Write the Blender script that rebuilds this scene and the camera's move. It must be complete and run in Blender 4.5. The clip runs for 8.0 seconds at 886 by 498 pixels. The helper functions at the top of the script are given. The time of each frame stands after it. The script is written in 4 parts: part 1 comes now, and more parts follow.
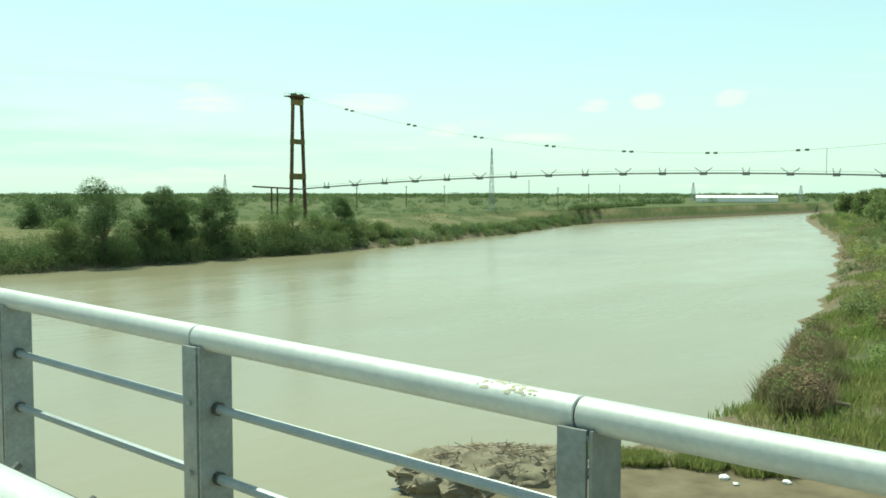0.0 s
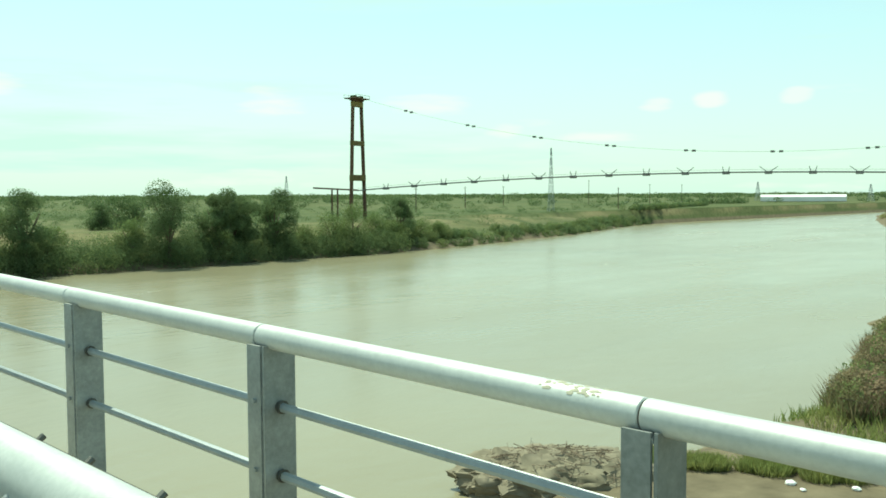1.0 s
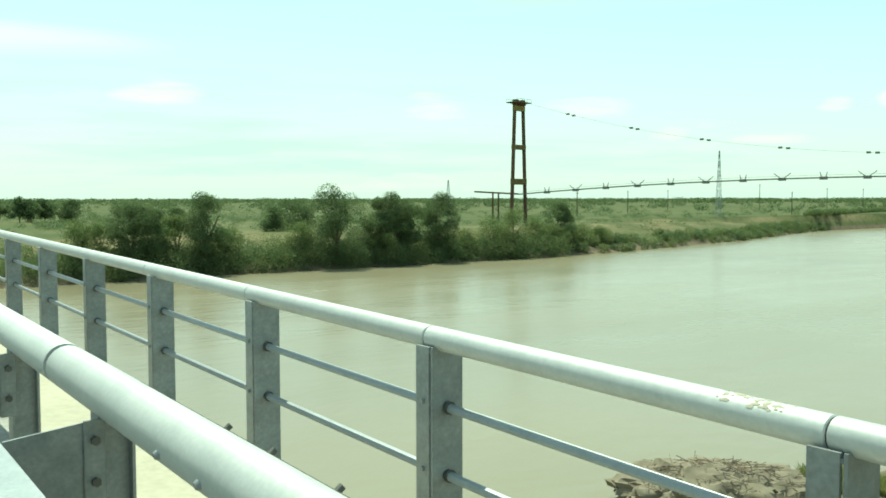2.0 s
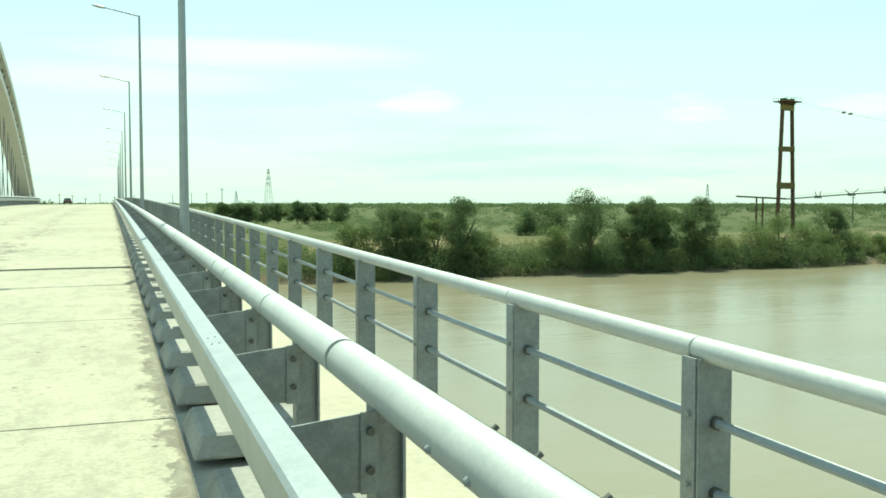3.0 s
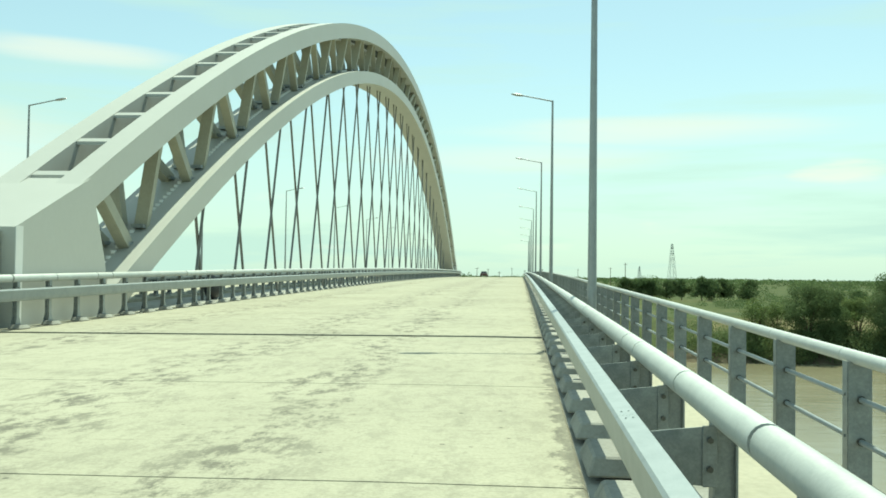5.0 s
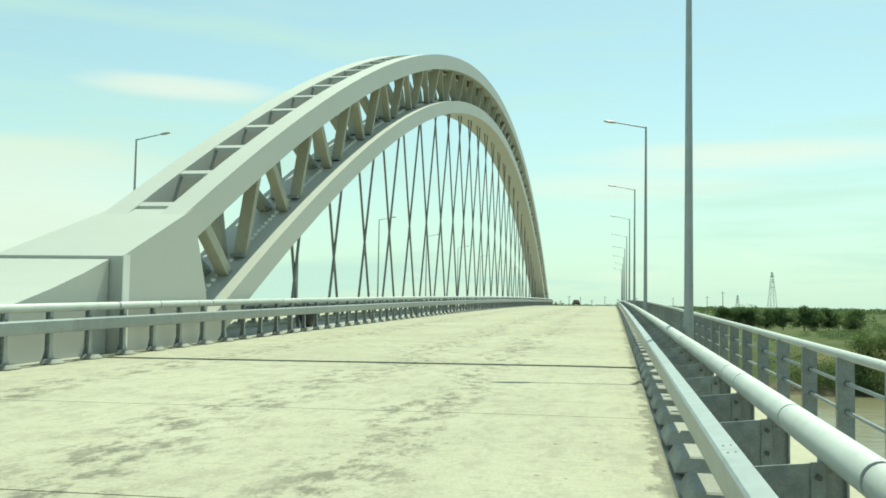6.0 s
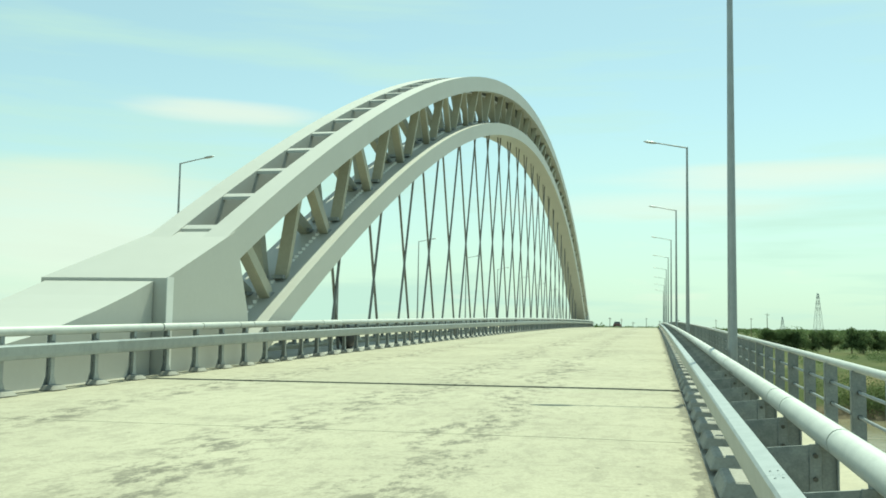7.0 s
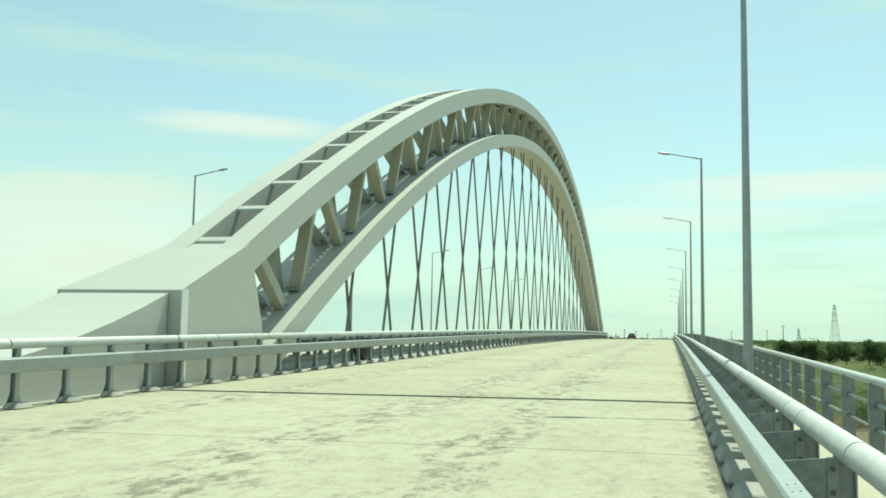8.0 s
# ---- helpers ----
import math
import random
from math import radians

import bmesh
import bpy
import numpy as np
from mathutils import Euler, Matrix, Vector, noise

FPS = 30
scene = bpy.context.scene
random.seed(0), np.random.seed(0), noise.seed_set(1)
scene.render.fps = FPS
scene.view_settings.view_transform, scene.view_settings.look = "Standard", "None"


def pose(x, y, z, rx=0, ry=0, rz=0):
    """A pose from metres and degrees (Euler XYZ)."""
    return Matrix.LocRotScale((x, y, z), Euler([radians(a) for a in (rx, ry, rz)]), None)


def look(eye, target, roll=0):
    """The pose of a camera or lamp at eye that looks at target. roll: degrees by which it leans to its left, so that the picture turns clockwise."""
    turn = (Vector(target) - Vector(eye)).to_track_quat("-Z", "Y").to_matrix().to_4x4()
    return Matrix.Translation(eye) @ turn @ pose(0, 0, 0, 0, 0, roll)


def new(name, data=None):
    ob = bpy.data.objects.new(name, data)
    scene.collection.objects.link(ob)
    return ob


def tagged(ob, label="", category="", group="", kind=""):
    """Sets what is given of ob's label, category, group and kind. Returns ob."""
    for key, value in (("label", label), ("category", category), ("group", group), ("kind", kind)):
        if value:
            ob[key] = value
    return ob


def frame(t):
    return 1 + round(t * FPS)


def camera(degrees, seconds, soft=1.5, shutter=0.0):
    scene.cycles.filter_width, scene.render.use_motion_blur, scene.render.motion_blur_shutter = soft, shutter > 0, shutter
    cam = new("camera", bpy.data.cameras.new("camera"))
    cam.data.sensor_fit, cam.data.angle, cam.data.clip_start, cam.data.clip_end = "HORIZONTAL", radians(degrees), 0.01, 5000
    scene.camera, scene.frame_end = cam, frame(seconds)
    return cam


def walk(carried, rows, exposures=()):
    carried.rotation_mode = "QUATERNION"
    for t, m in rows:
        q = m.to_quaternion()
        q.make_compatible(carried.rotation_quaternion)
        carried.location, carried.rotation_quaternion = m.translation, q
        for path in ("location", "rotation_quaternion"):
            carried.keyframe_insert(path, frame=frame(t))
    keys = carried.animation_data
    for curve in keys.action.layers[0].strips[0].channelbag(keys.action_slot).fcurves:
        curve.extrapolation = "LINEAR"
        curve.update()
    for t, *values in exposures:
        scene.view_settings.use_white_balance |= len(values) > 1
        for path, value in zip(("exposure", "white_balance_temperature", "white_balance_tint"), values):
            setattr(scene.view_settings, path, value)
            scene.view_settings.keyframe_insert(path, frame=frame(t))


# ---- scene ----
cam = camera(52.0, 8.0, soft=1.7)
walk(cam, [
    (0, pose(0.1417, 0.1435, 1.6476, 86.470, 0.005, -49.812)),
    (0.5, pose(0.1431, 0.1445, 1.6488, 86.415, 0.232, -48.732)),
    (1, pose(0.1370, 0.1515, 1.6452, 86.521, 0.273, -46.105)),
    (2.5, pose(0.0937, 0.1919, 1.6472, 86.898, 0.018, -28.606)),
    (3, pose(0.0688, 0.2001, 1.6513, 87.088, -0.035, -20.149)),
    (3.5, pose(0.0431, 0.2050, 1.6487, 87.756, -0.190, -12.563)),
    (4, pose(0.0211, 0.2074, 1.6501, 89.207, -0.166, -5.286)),
    (4.5, pose(0.0021, 0.2012, 1.6474, 90.560, -0.415, 0.595)),
    (5, pose(-0.0116, 0.2058, 1.6477, 91.635, -0.774, 4.838)),
    (6.5, pose(-0.0346, 0.2004, 1.6525, 94.028, -0.930, 12.204)),
    (7, pose(-0.0366, 0.1992, 1.6540, 94.647, -0.984, 13.074)),
    (7.5, pose(-0.0391, 0.1977, 1.6527, 95.147, -0.983, 13.650)),
    (8, pose(-0.0385, 0.1955, 1.6554, 95.365, -0.978, 13.940)),
], exposures=[(0, 0.58, 6750, -20), (2.5, 0.66, 6800, -20), (3.0, 0.68, 6830, -18), (3.5, 0.67, 6850, -17), (4.5, 0.50, 6800, -18), (6.5, 0.38, 6850, -20), (8, 0.38, 6850, -20)])

# ---- sky and sun ----
SUN_EL, SUN_AZ = 63.0, 14.0  # height, and bearing clockwise from the bridge's far end
world = bpy.data.worlds.new("sky")
scene.world = world
world.use_nodes = True
wn, wl = world.node_tree.nodes, world.node_tree.links
sky = wn.new("ShaderNodeTexSky")
sky.sky_type, sky.sun_disc = "NISHITA", False
sky.sun_elevation, sky.sun_rotation = radians(SUN_EL), radians(SUN_AZ)
sky.air_density, sky.dust_density, sky.ozone_density = 1.0, 0.6, 1.0


def node(tree, kind, **values):
    n = tree.nodes.new(kind)
    for key, value in values.items():
        n.inputs[key.replace("_", " ")].default_value = value
    return n


wt = world.node_tree
coord = wn.new("ShaderNodeTexCoord")
split = wn.new("ShaderNodeSeparateXYZ")
wl.new(coord.outputs["Generated"], split.inputs["Vector"])
# small fair-weather clouds low over the plain, and long thin veils higher up
squash = node(wt, "ShaderNodeMapping", Scale=(7, 7, 40), Location=(0.4, 0.2, 0))
veil_map = node(wt, "ShaderNodeMapping", Scale=(1.6, 1.6, 17), Location=(2.2, 0.7, 0.1))
puff, veil = node(wt, "ShaderNodeTexNoise", Scale=1.25, Detail=5, Roughness=0.5), node(wt, "ShaderNodeTexNoise", Scale=1.3, Detail=5, Roughness=0.55)
for mp, tex in ((squash, puff), (veil_map, veil)):
    wl.new(coord.outputs["Generated"], mp.inputs["Vector"])
    wl.new(mp.outputs["Vector"], tex.inputs["Vector"])
puffs = node(wt, "ShaderNodeMapRange", From_Min=0.62, From_Max=0.74, To_Min=0, To_Max=0.35)
veils = node(wt, "ShaderNodeMapRange", From_Min=0.50, From_Max=0.72, To_Min=0, To_Max=0.45)
haze = node(wt, "ShaderNodeMapRange", From_Min=0.0, From_Max=0.22, To_Min=0.85, To_Max=0.34)
wl.new(puff.outputs["Fac"], puffs.inputs["Value"])
wl.new(veil.outputs["Fac"], veils.inputs["Value"])
wl.new(split.outputs["Z"], haze.inputs["Value"])
thin = wn.new("ShaderNodeMath")
thin.operation, thin.use_clamp = "ADD", True
wl.new(veils.outputs["Result"], thin.inputs[0])
wl.new(haze.outputs["Result"], thin.inputs[1])
low_only = node(wt, "ShaderNodeMapRange", From_Min=0.02, From_Max=0.16, To_Min=1.0, To_Max=0.0)
wl.new(split.outputs["Z"], low_only.inputs["Value"])
heap_up = wn.new("ShaderNodeMath")
heap_up.operation = "MULTIPLY"
wl.new(puffs.outputs["Result"], heap_up.inputs[0])
wl.new(low_only.outputs["Result"], heap_up.inputs[1])
cloud = wn.new("ShaderNodeMix")
cloud.data_type = "RGBA"
cloud.inputs["B"].default_value = (3.95, 4.95, 4.95, 1)
wl.new(thin.outputs[0], cloud.inputs["Factor"])
wl.new(sky.outputs["Color"], cloud.inputs["A"])
white = wn.new("ShaderNodeMix")
white.data_type = "RGBA"
white.inputs["B"].default_value = (5.9, 5.5, 5.5, 1)


def calc(op, p, q=0.0):
    k = wn.new("ShaderNodeMath")
    k.operation = op
    for i, v in enumerate((p, q)):
        if isinstance(v, (int, float)):
            k.inputs[i].default_value = v
        else:
            wl.new(v, k.inputs[i])
    return k.outputs[0]


# single clouds: bearing, height, half width, half height (degrees), weight
bearing = calc("MULTIPLY", calc("ARCTAN2", calc("MULTIPLY", split.outputs["X"], -1.0), split.outputs["Y"]), 57.2958)
height = calc("MULTIPLY", calc("ARCSINE", split.outputs["Z"]), 57.2958)
ragged = calc("MULTIPLY", calc("SUBTRACT", puff.outputs["Fac"], 0.5), 6.5)
streaky = calc("MULTIPLY", calc("SUBTRACT", veil.outputs["Fac"], 0.5), 3.0)
cover = heap_up.outputs[0]
for b, h, w, t, k, edge in ((-35.5, 5.6, 2.0, 0.75, 1.0, ragged), (-45.3, 5.5, 2.3, 0.7, 0.8, ragged), (-49.8, 3.9, 1.1, 0.4, 0.8, ragged), (-56.0, 3.6, 2.3, 0.4, 0.8, ragged), (-59.2, 5.4, 0.9, 0.4, 0.8, ragged), (-62.4, 5.7, 0.9, 0.5, 0.9, ragged), (-67.2, 5.6, 0.8, 0.4, 0.7, ragged), (-18.9, 6.2, 2.1, 0.8, 1.0, ragged), (-7.5, 9.0, 12.0, 0.9, 0.9, streaky), (0.0, 7.4, 9.0, 1.0, 0.6, streaky), (35.0, 4.5, 11.0, 4.2, 0.8, streaky), (27.0, 12.7, 5.5, 0.7, 0.9, streaky)):
    dx, dy = calc("DIVIDE", calc("SUBTRACT", bearing, b), w), calc("DIVIDE", calc("SUBTRACT", height, h), t)
    far_out = calc("SUBTRACT", calc("ADD", calc("MULTIPLY", dx, dx), calc("MULTIPLY", dy, dy)), edge)
    fade = node(wt, "ShaderNodeMapRange", From_Min=-0.3, From_Max=1.6, To_Min=k * 0.72, To_Max=0.0)
    fade.interpolation_type = "SMOOTHSTEP"
    wl.new(far_out, fade.inputs["Value"])
    cover = calc("MAXIMUM", cover, fade.outputs["Result"])
wl.new(cover, white.inputs["Factor"])
wl.new(cloud.outputs["Result"], white.inputs["A"])
wl.new(white.outputs["Result"], wn["Background"].inputs["Color"])
wn["Background"].inputs["Strength"].default_value = 0.13

sun = new("sun", bpy.data.lights.new("sun", "SUN"))
sun.data.energy, sun.data.angle, sun.data.color = 4.3, radians(0.55), (1.0, 0.95, 0.86)
a, e = radians(SUN_AZ), radians(SUN_EL)
sun_from = Vector((math.sin(a) * math.cos(e), math.cos(a) * math.cos(e), math.sin(e)))
sun.matrix_world = look(sun_from * 300, (0, 0, 0))


# ---- materials ----
def material(name, base, rough=0.6, metal=0.0, vary=0.15, scale=4.0, fine=40.0, bump=0.2, tint=None, amount=0.5, per="object", spec=0.5):
    """A surface with broad and fine variation, relief, and a second colour in patches."""
    m = bpy.data.materials.new(name)
    m.use_nodes = True
    nt, b = m.node_tree, m.node_tree.nodes["Principled BSDF"]
    n, l = nt.nodes, nt.links
    tc = n.new("ShaderNodeTexCoord")
    big, small = n.new("ShaderNodeTexNoise"), n.new("ShaderNodeTexNoise")
    for tex, s, d in ((big, scale, 5), (small, fine, 4)):
        tex.inputs["Scale"].default_value, tex.inputs["Detail"].default_value, tex.inputs["Roughness"].default_value = s, d, 0.6
        l.new(tc.outputs["Object"], tex.inputs["Vector"])
    patch = n.new("ShaderNodeMapRange")
    patch.inputs["From Min"].default_value, patch.inputs["From Max"].default_value = 0.42, 0.66
    l.new(big.outputs["Fac"], patch.inputs["Value"])
    gain = n.new("ShaderNodeMath")
    gain.operation = "MULTIPLY"
    gain.inputs[1].default_value = amount
    l.new(patch.outputs["Result"], gain.inputs[0])
    mix = n.new("ShaderNodeMix")
    mix.data_type = "RGBA"
    mix.inputs["A"].default_value = (*base, 1)
    mix.inputs["B"].default_value = (*(tint or [c * 0.75 for c in base]), 1)
    l.new(gain.outputs[0], mix.inputs["Factor"])
    hsv = n.new("ShaderNodeHueSaturation")
    l.new(mix.outputs["Result"], hsv.inputs["Color"])
    spread = n.new("ShaderNodeMapRange")
    spread.inputs["From Min"].default_value, spread.inputs["From Max"].default_value = 0.25, 0.75
    spread.inputs["To Min"].default_value, spread.inputs["To Max"].default_value = 1 - vary, 1 + vary
    l.new(small.outputs["Fac"], spread.inputs["Value"])
    each = n.new("ShaderNodeMapRange")
    each.inputs["To Min"].default_value, each.inputs["To Max"].default_value = 1 - vary * 0.8, 1 + vary * 0.8
    if per == "island":
        l.new(n.new("ShaderNodeNewGeometry").outputs["Random Per Island"], each.inputs["Value"])
    else:
        l.new(n.new("ShaderNodeObjectInfo").outputs["Random"], each.inputs["Value"])
    times = n.new("ShaderNodeMath")
    times.operation = "MULTIPLY"
    l.new(spread.outputs["Result"], times.inputs[0])
    l.new(each.outputs["Result"], times.inputs[1])
    l.new(times.outputs[0], hsv.inputs["Value"])
    l.new(hsv.outputs["Color"], b.inputs["Base Color"])
    rr = n.new("ShaderNodeMapRange")
    rr.inputs["To Min"].default_value, rr.inputs["To Max"].default_value = max(0.02, rough - 0.12), min(1, rough + 0.12)
    l.new(small.outputs["Fac"], rr.inputs["Value"])
    l.new(rr.outputs["Result"], b.inputs["Roughness"])
    b.inputs["Metallic"].default_value = metal
    b.inputs["Specular IOR Level"].default_value = spec
    if bump:
        bp = n.new("ShaderNodeBump")
        bp.inputs["Strength"].default_value, bp.inputs["Distance"].default_value = bump, 0.02
        l.new(small.outputs["Fac"], bp.inputs["Height"])
        l.new(bp.outputs["Normal"], b.inputs["Normal"])
    return m


GALV = material("galvanised_steel", (0.32, 0.35, 0.36), 0.45, 0.35, 0.10, 5, 60, 0.05, (0.25, 0.28, 0.29), 0.6)
PIPE = material("galvanised_tube", (0.50, 0.515, 0.495), 0.52, 0.2, 0.09, 3, 50, 0.04, (0.40, 0.42, 0.41), 0.6)
PLATE = material("weathered_galvanised_plate", (0.29, 0.31, 0.31), 0.5, 0.35, 0.18, 7, 50, 0.08, (0.20, 0.22, 0.22), 0.8)
BOLT = material("dark_bolt_steel", (0.12, 0.12, 0.11), 0.5, 0.7, 0.15, 20, 90, 0.1)


def stained_concrete():
    """Raw slab: pale cement skin, dark wheel dirt along two lines, damp ragged edge, specks."""
    m = bpy.data.materials.new("raw_deck_concrete")
    m.use_nodes = True
    nt = m.node_tree
    n, l, b = nt.nodes, nt.links, nt.nodes["Principled BSDF"]
    tc = n.new("ShaderNodeTexCoord")
    sep = n.new("ShaderNodeSeparateXYZ")
    l.new(tc.outputs["Object"], sep.inputs["Vector"])

    def noisy(scale, detail, stretch, rough=0.6, turn=0.0):
        mp = node(nt, "ShaderNodeMapping", Scale=stretch, Rotation=(0, 0, turn))
        t = node(nt, "ShaderNodeTexNoise", Scale=scale, Detail=detail, Roughness=rough)
        l.new(tc.outputs["Object"], mp.inputs["Vector"])
        l.new(mp.outputs["Vector"], t.inputs["Vector"])
        return t.outputs["Fac"]

    def ranged(value, lo, hi, a=0.0, c=1.0):
        r = node(nt, "ShaderNodeMapRange", From_Min=lo, From_Max=hi, To_Min=a, To_Max=c)
        r.interpolation_type = "SMOOTHSTEP"
        l.new(value, r.inputs["Value"])
        return r.outputs["Result"]

    def maths(op, p, q):
        k = n.new("ShaderNodeMath")
        k.operation = op
        for i, v in enumerate((p, q)):
            if isinstance(v, (int, float)):
                k.inputs[i].default_value = v
            else:
                l.new(v, k.inputs[i])
        return k.outputs[0]

    broad, cross, mott, grain = noisy(0.22, 4, (1, 1, 1)), noisy(0.8, 6, (0.55, 1.5, 1), 0.65, 0.25), noisy(3.6, 10, (1, 0.5, 1), 0.80), noisy(30, 4, (1, 1, 1))
    # dirt lines wander along the bridge
    wander = maths("MULTIPLY", maths("SUBTRACT", broad, 0.5), 3.5)
    track = 0.0
    for x, w in ((-2.6, 0.9), (-4.9, 1.2), (-9.3, 1.0)):
        off = maths("ABSOLUTE", maths("ADD", maths("SUBTRACT", sep.outputs["X"], x), wander), 0.0)
        track = maths("MAXIMUM", track, ranged(off, 0.0, w, 1.0, 0.0))
    dirt = maths("MULTIPLY", maths("ADD", maths("MULTIPLY", track, 0.62), 0.26), ranged(mott, 0.46, 0.60))
    smear = maths("MULTIPLY", maths("MULTIPLY", ranged(cross, 0.52, 0.70), ranged(mott, 0.38, 0.58)), 0.45)
    edge = maths("MULTIPLY", ranged(maths("ADD", sep.outputs["X"], maths("MULTIPLY", maths("SUBTRACT", noisy(3.0, 6, (1, 0.7, 1), 0.7), 0.5), 0.85)), 0.33, 0.40), ranged(mott, 0.36, 0.56, 0.45, 0.8))
    # fine cross-brushed blotches of the screeded surface
    blotch = maths("MULTIPLY", maths("MULTIPLY", ranged(noisy(7.5, 9, (0.45, 1.3, 1), 0.78, -0.12), 0.50, 0.66), ranged(cross, 0.40, 0.58, 0.25, 1.0)), 0.42)
    total = maths("MAXIMUM", maths("MAXIMUM", maths("MAXIMUM", dirt, smear), blotch), edge)
    mix = n.new("ShaderNodeMix")
    mix.data_type, mix.clamp_factor = "RGBA", True
    mix.inputs["A"].default_value, mix.inputs["B"].default_value = (0.405, 0.383, 0.298, 1), (0.135, 0.127, 0.104, 1)
    l.new(total, mix.inputs["Factor"])
    spots = n.new("ShaderNodeTexVoronoi")
    spots.inputs["Scale"].default_value = 2.9
    l.new(tc.outputs["Object"], spots.inputs["Vector"])
    pick = maths("MULTIPLY", ranged(spots.outputs["Distance"], 0.05, 0.09, 1.0, 0.0), ranged(mott, 0.46, 0.53))
    mix2 = n.new("ShaderNodeMix")
    mix2.data_type = "RGBA"
    mix2.inputs["B"].default_value = (0.10, 0.095, 0.08, 1)
    l.new(maths("MULTIPLY", pick, 0.8), mix2.inputs["Factor"])
    l.new(mix.outputs["Result"], mix2.inputs["A"])
    hsv = n.new("ShaderNodeHueSaturation")
    l.new(maths("MULTIPLY", ranged(grain, 0.25, 0.75, 0.9, 1.1), ranged(broad, 0.3, 0.7, 0.92, 1.06)), hsv.inputs["Value"])
    l.new(mix2.outputs["Result"], hsv.inputs["Color"])
    l.new(hsv.outputs["Color"], b.inputs["Base Color"])
    b.inputs["Roughness"].default_value, b.inputs["Specular IOR Level"].default_value = 0.9, 0.2
    bp = node(nt, "ShaderNodeBump", Strength=0.5, Distance=0.02)
    l.new(maths("ADD", maths("MULTIPLY", mott, 0.8), maths("MULTIPLY", grain, 0.25)), bp.inputs["Height"])
    l.new(bp.outputs["Normal"], b.inputs["Normal"])
    return m


CONCRETE = stained_concrete()
PAVE = material("walkway_concrete", (0.40, 0.375, 0.295), 0.9, 0, 0.12, 0.6, 14, 0.3, (0.31, 0.29, 0.23), 0.6, spec=0.2)
# near-black grey: the trough's shade is put into the plate's colour
SHADEPLATE = material("plate_painted_shade", (0.05, 0.055, 0.05), 0.7, 0, 0.12, 0.5, 8, 0.1)
KERB = material("kerb_concrete", (0.34, 0.335, 0.30), 0.9, 0, 0.12, 1.5, 25, 0.3, (0.22, 0.215, 0.195), 0.6, spec=0.2)
BLOCK = material("grey_block_concrete", (0.32, 0.315, 0.285), 0.85, 0, 0.16, 2.5, 25, 0.4, (0.19, 0.19, 0.17), 0.7, spec=0.25)
RUBBER = material("black_rubber", (0.015, 0.015, 0.014), 0.9, 0, 0.2, 4, 40, 0.1)
JOINT = material("joint_rubber", (0.10, 0.09, 0.075), 0.9, 0, 0.2, 4, 40, 0.3)
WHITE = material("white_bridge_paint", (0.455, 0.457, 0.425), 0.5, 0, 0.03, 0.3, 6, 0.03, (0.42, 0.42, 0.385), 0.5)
# strut paint with the deck's warm bounce light put into its colour
CREAM = material("strut_paint_bounce_tinted", (0.37, 0.36, 0.285), 0.55, 0, 0.08, 0.8, 12, 0.05, (0.29, 0.285, 0.23), 0.6)
CABLE = material("dark_hanger_steel", (0.20, 0.20, 0.19), 0.5, 0.5, 0.1, 2, 30, 0.05)
LAMP = material("lamp_pole_steel", (0.34, 0.36, 0.37), 0.45, 0.6, 0.08, 2, 30, 0.05)
RUST = material("rusted_tower_steel", (0.10, 0.055, 0.035), 0.8, 0.2, 0.3, 0.8, 8, 0.2, (0.16, 0.10, 0.04), 0.6)
YELLOW = material("faded_yellow_steel", (0.20, 0.16, 0.05), 0.8, 0.1, 0.3, 0.8, 8, 0.2, (0.12, 0.07, 0.03), 0.6)
BARK = material("bark", (0.12, 0.09, 0.06), 0.9, 0, 0.25, 2, 12, 0.5)


def foliage(name, base, other, vary=0.17):
    """Leaf surface: matt, letting some light through, each clump a little different."""
    m = bpy.data.materials.new(name)
    m.use_nodes = True
    nt = m.node_tree
    n, l = nt.nodes, nt.links
    n.remove(n["Principled BSDF"])
    rand = n.new("ShaderNodeNewGeometry").outputs["Random Per Island"]
    tc, big = n.new("ShaderNodeTexCoord"), node(nt, "ShaderNodeTexNoise", Scale=0.22, Detail=3)
    l.new(tc.outputs["Object"], big.inputs["Vector"])
    span = node(nt, "ShaderNodeMapRange", From_Min=0.38, From_Max=0.62)
    l.new(big.outputs["Fac"], span.inputs["Value"])
    mix = n.new("ShaderNodeMix")
    mix.data_type = "RGBA"
    mix.inputs["A"].default_value, mix.inputs["B"].default_value = (*base, 1), (*other, 1)
    l.new(span.outputs["Result"], mix.inputs["Factor"])
    hsv, val = n.new("ShaderNodeHueSaturation"), node(nt, "ShaderNodeMapRange", To_Min=1 - vary, To_Max=1 + vary)
    l.new(rand, val.inputs["Value"])
    l.new(val.outputs["Result"], hsv.inputs["Value"])
    l.new(mix.outputs["Result"], hsv.inputs["Color"])
    d, t, g = n.new("ShaderNodeBsdfDiffuse"), n.new("ShaderNodeBsdfTranslucent"), n.new("ShaderNodeMixShader")
    g.inputs["Fac"].default_value = 0.4
    l.new(hsv.outputs["Color"], d.inputs["Color"])
    l.new(hsv.outputs["Color"], t.inputs["Color"])
    l.new(d.outputs["BSDF"], g.inputs[1])
    l.new(t.outputs["BSDF"], g.inputs[2])
    l.new(g.outputs["Shader"], n["Material Output"].inputs["Surface"])
    return m


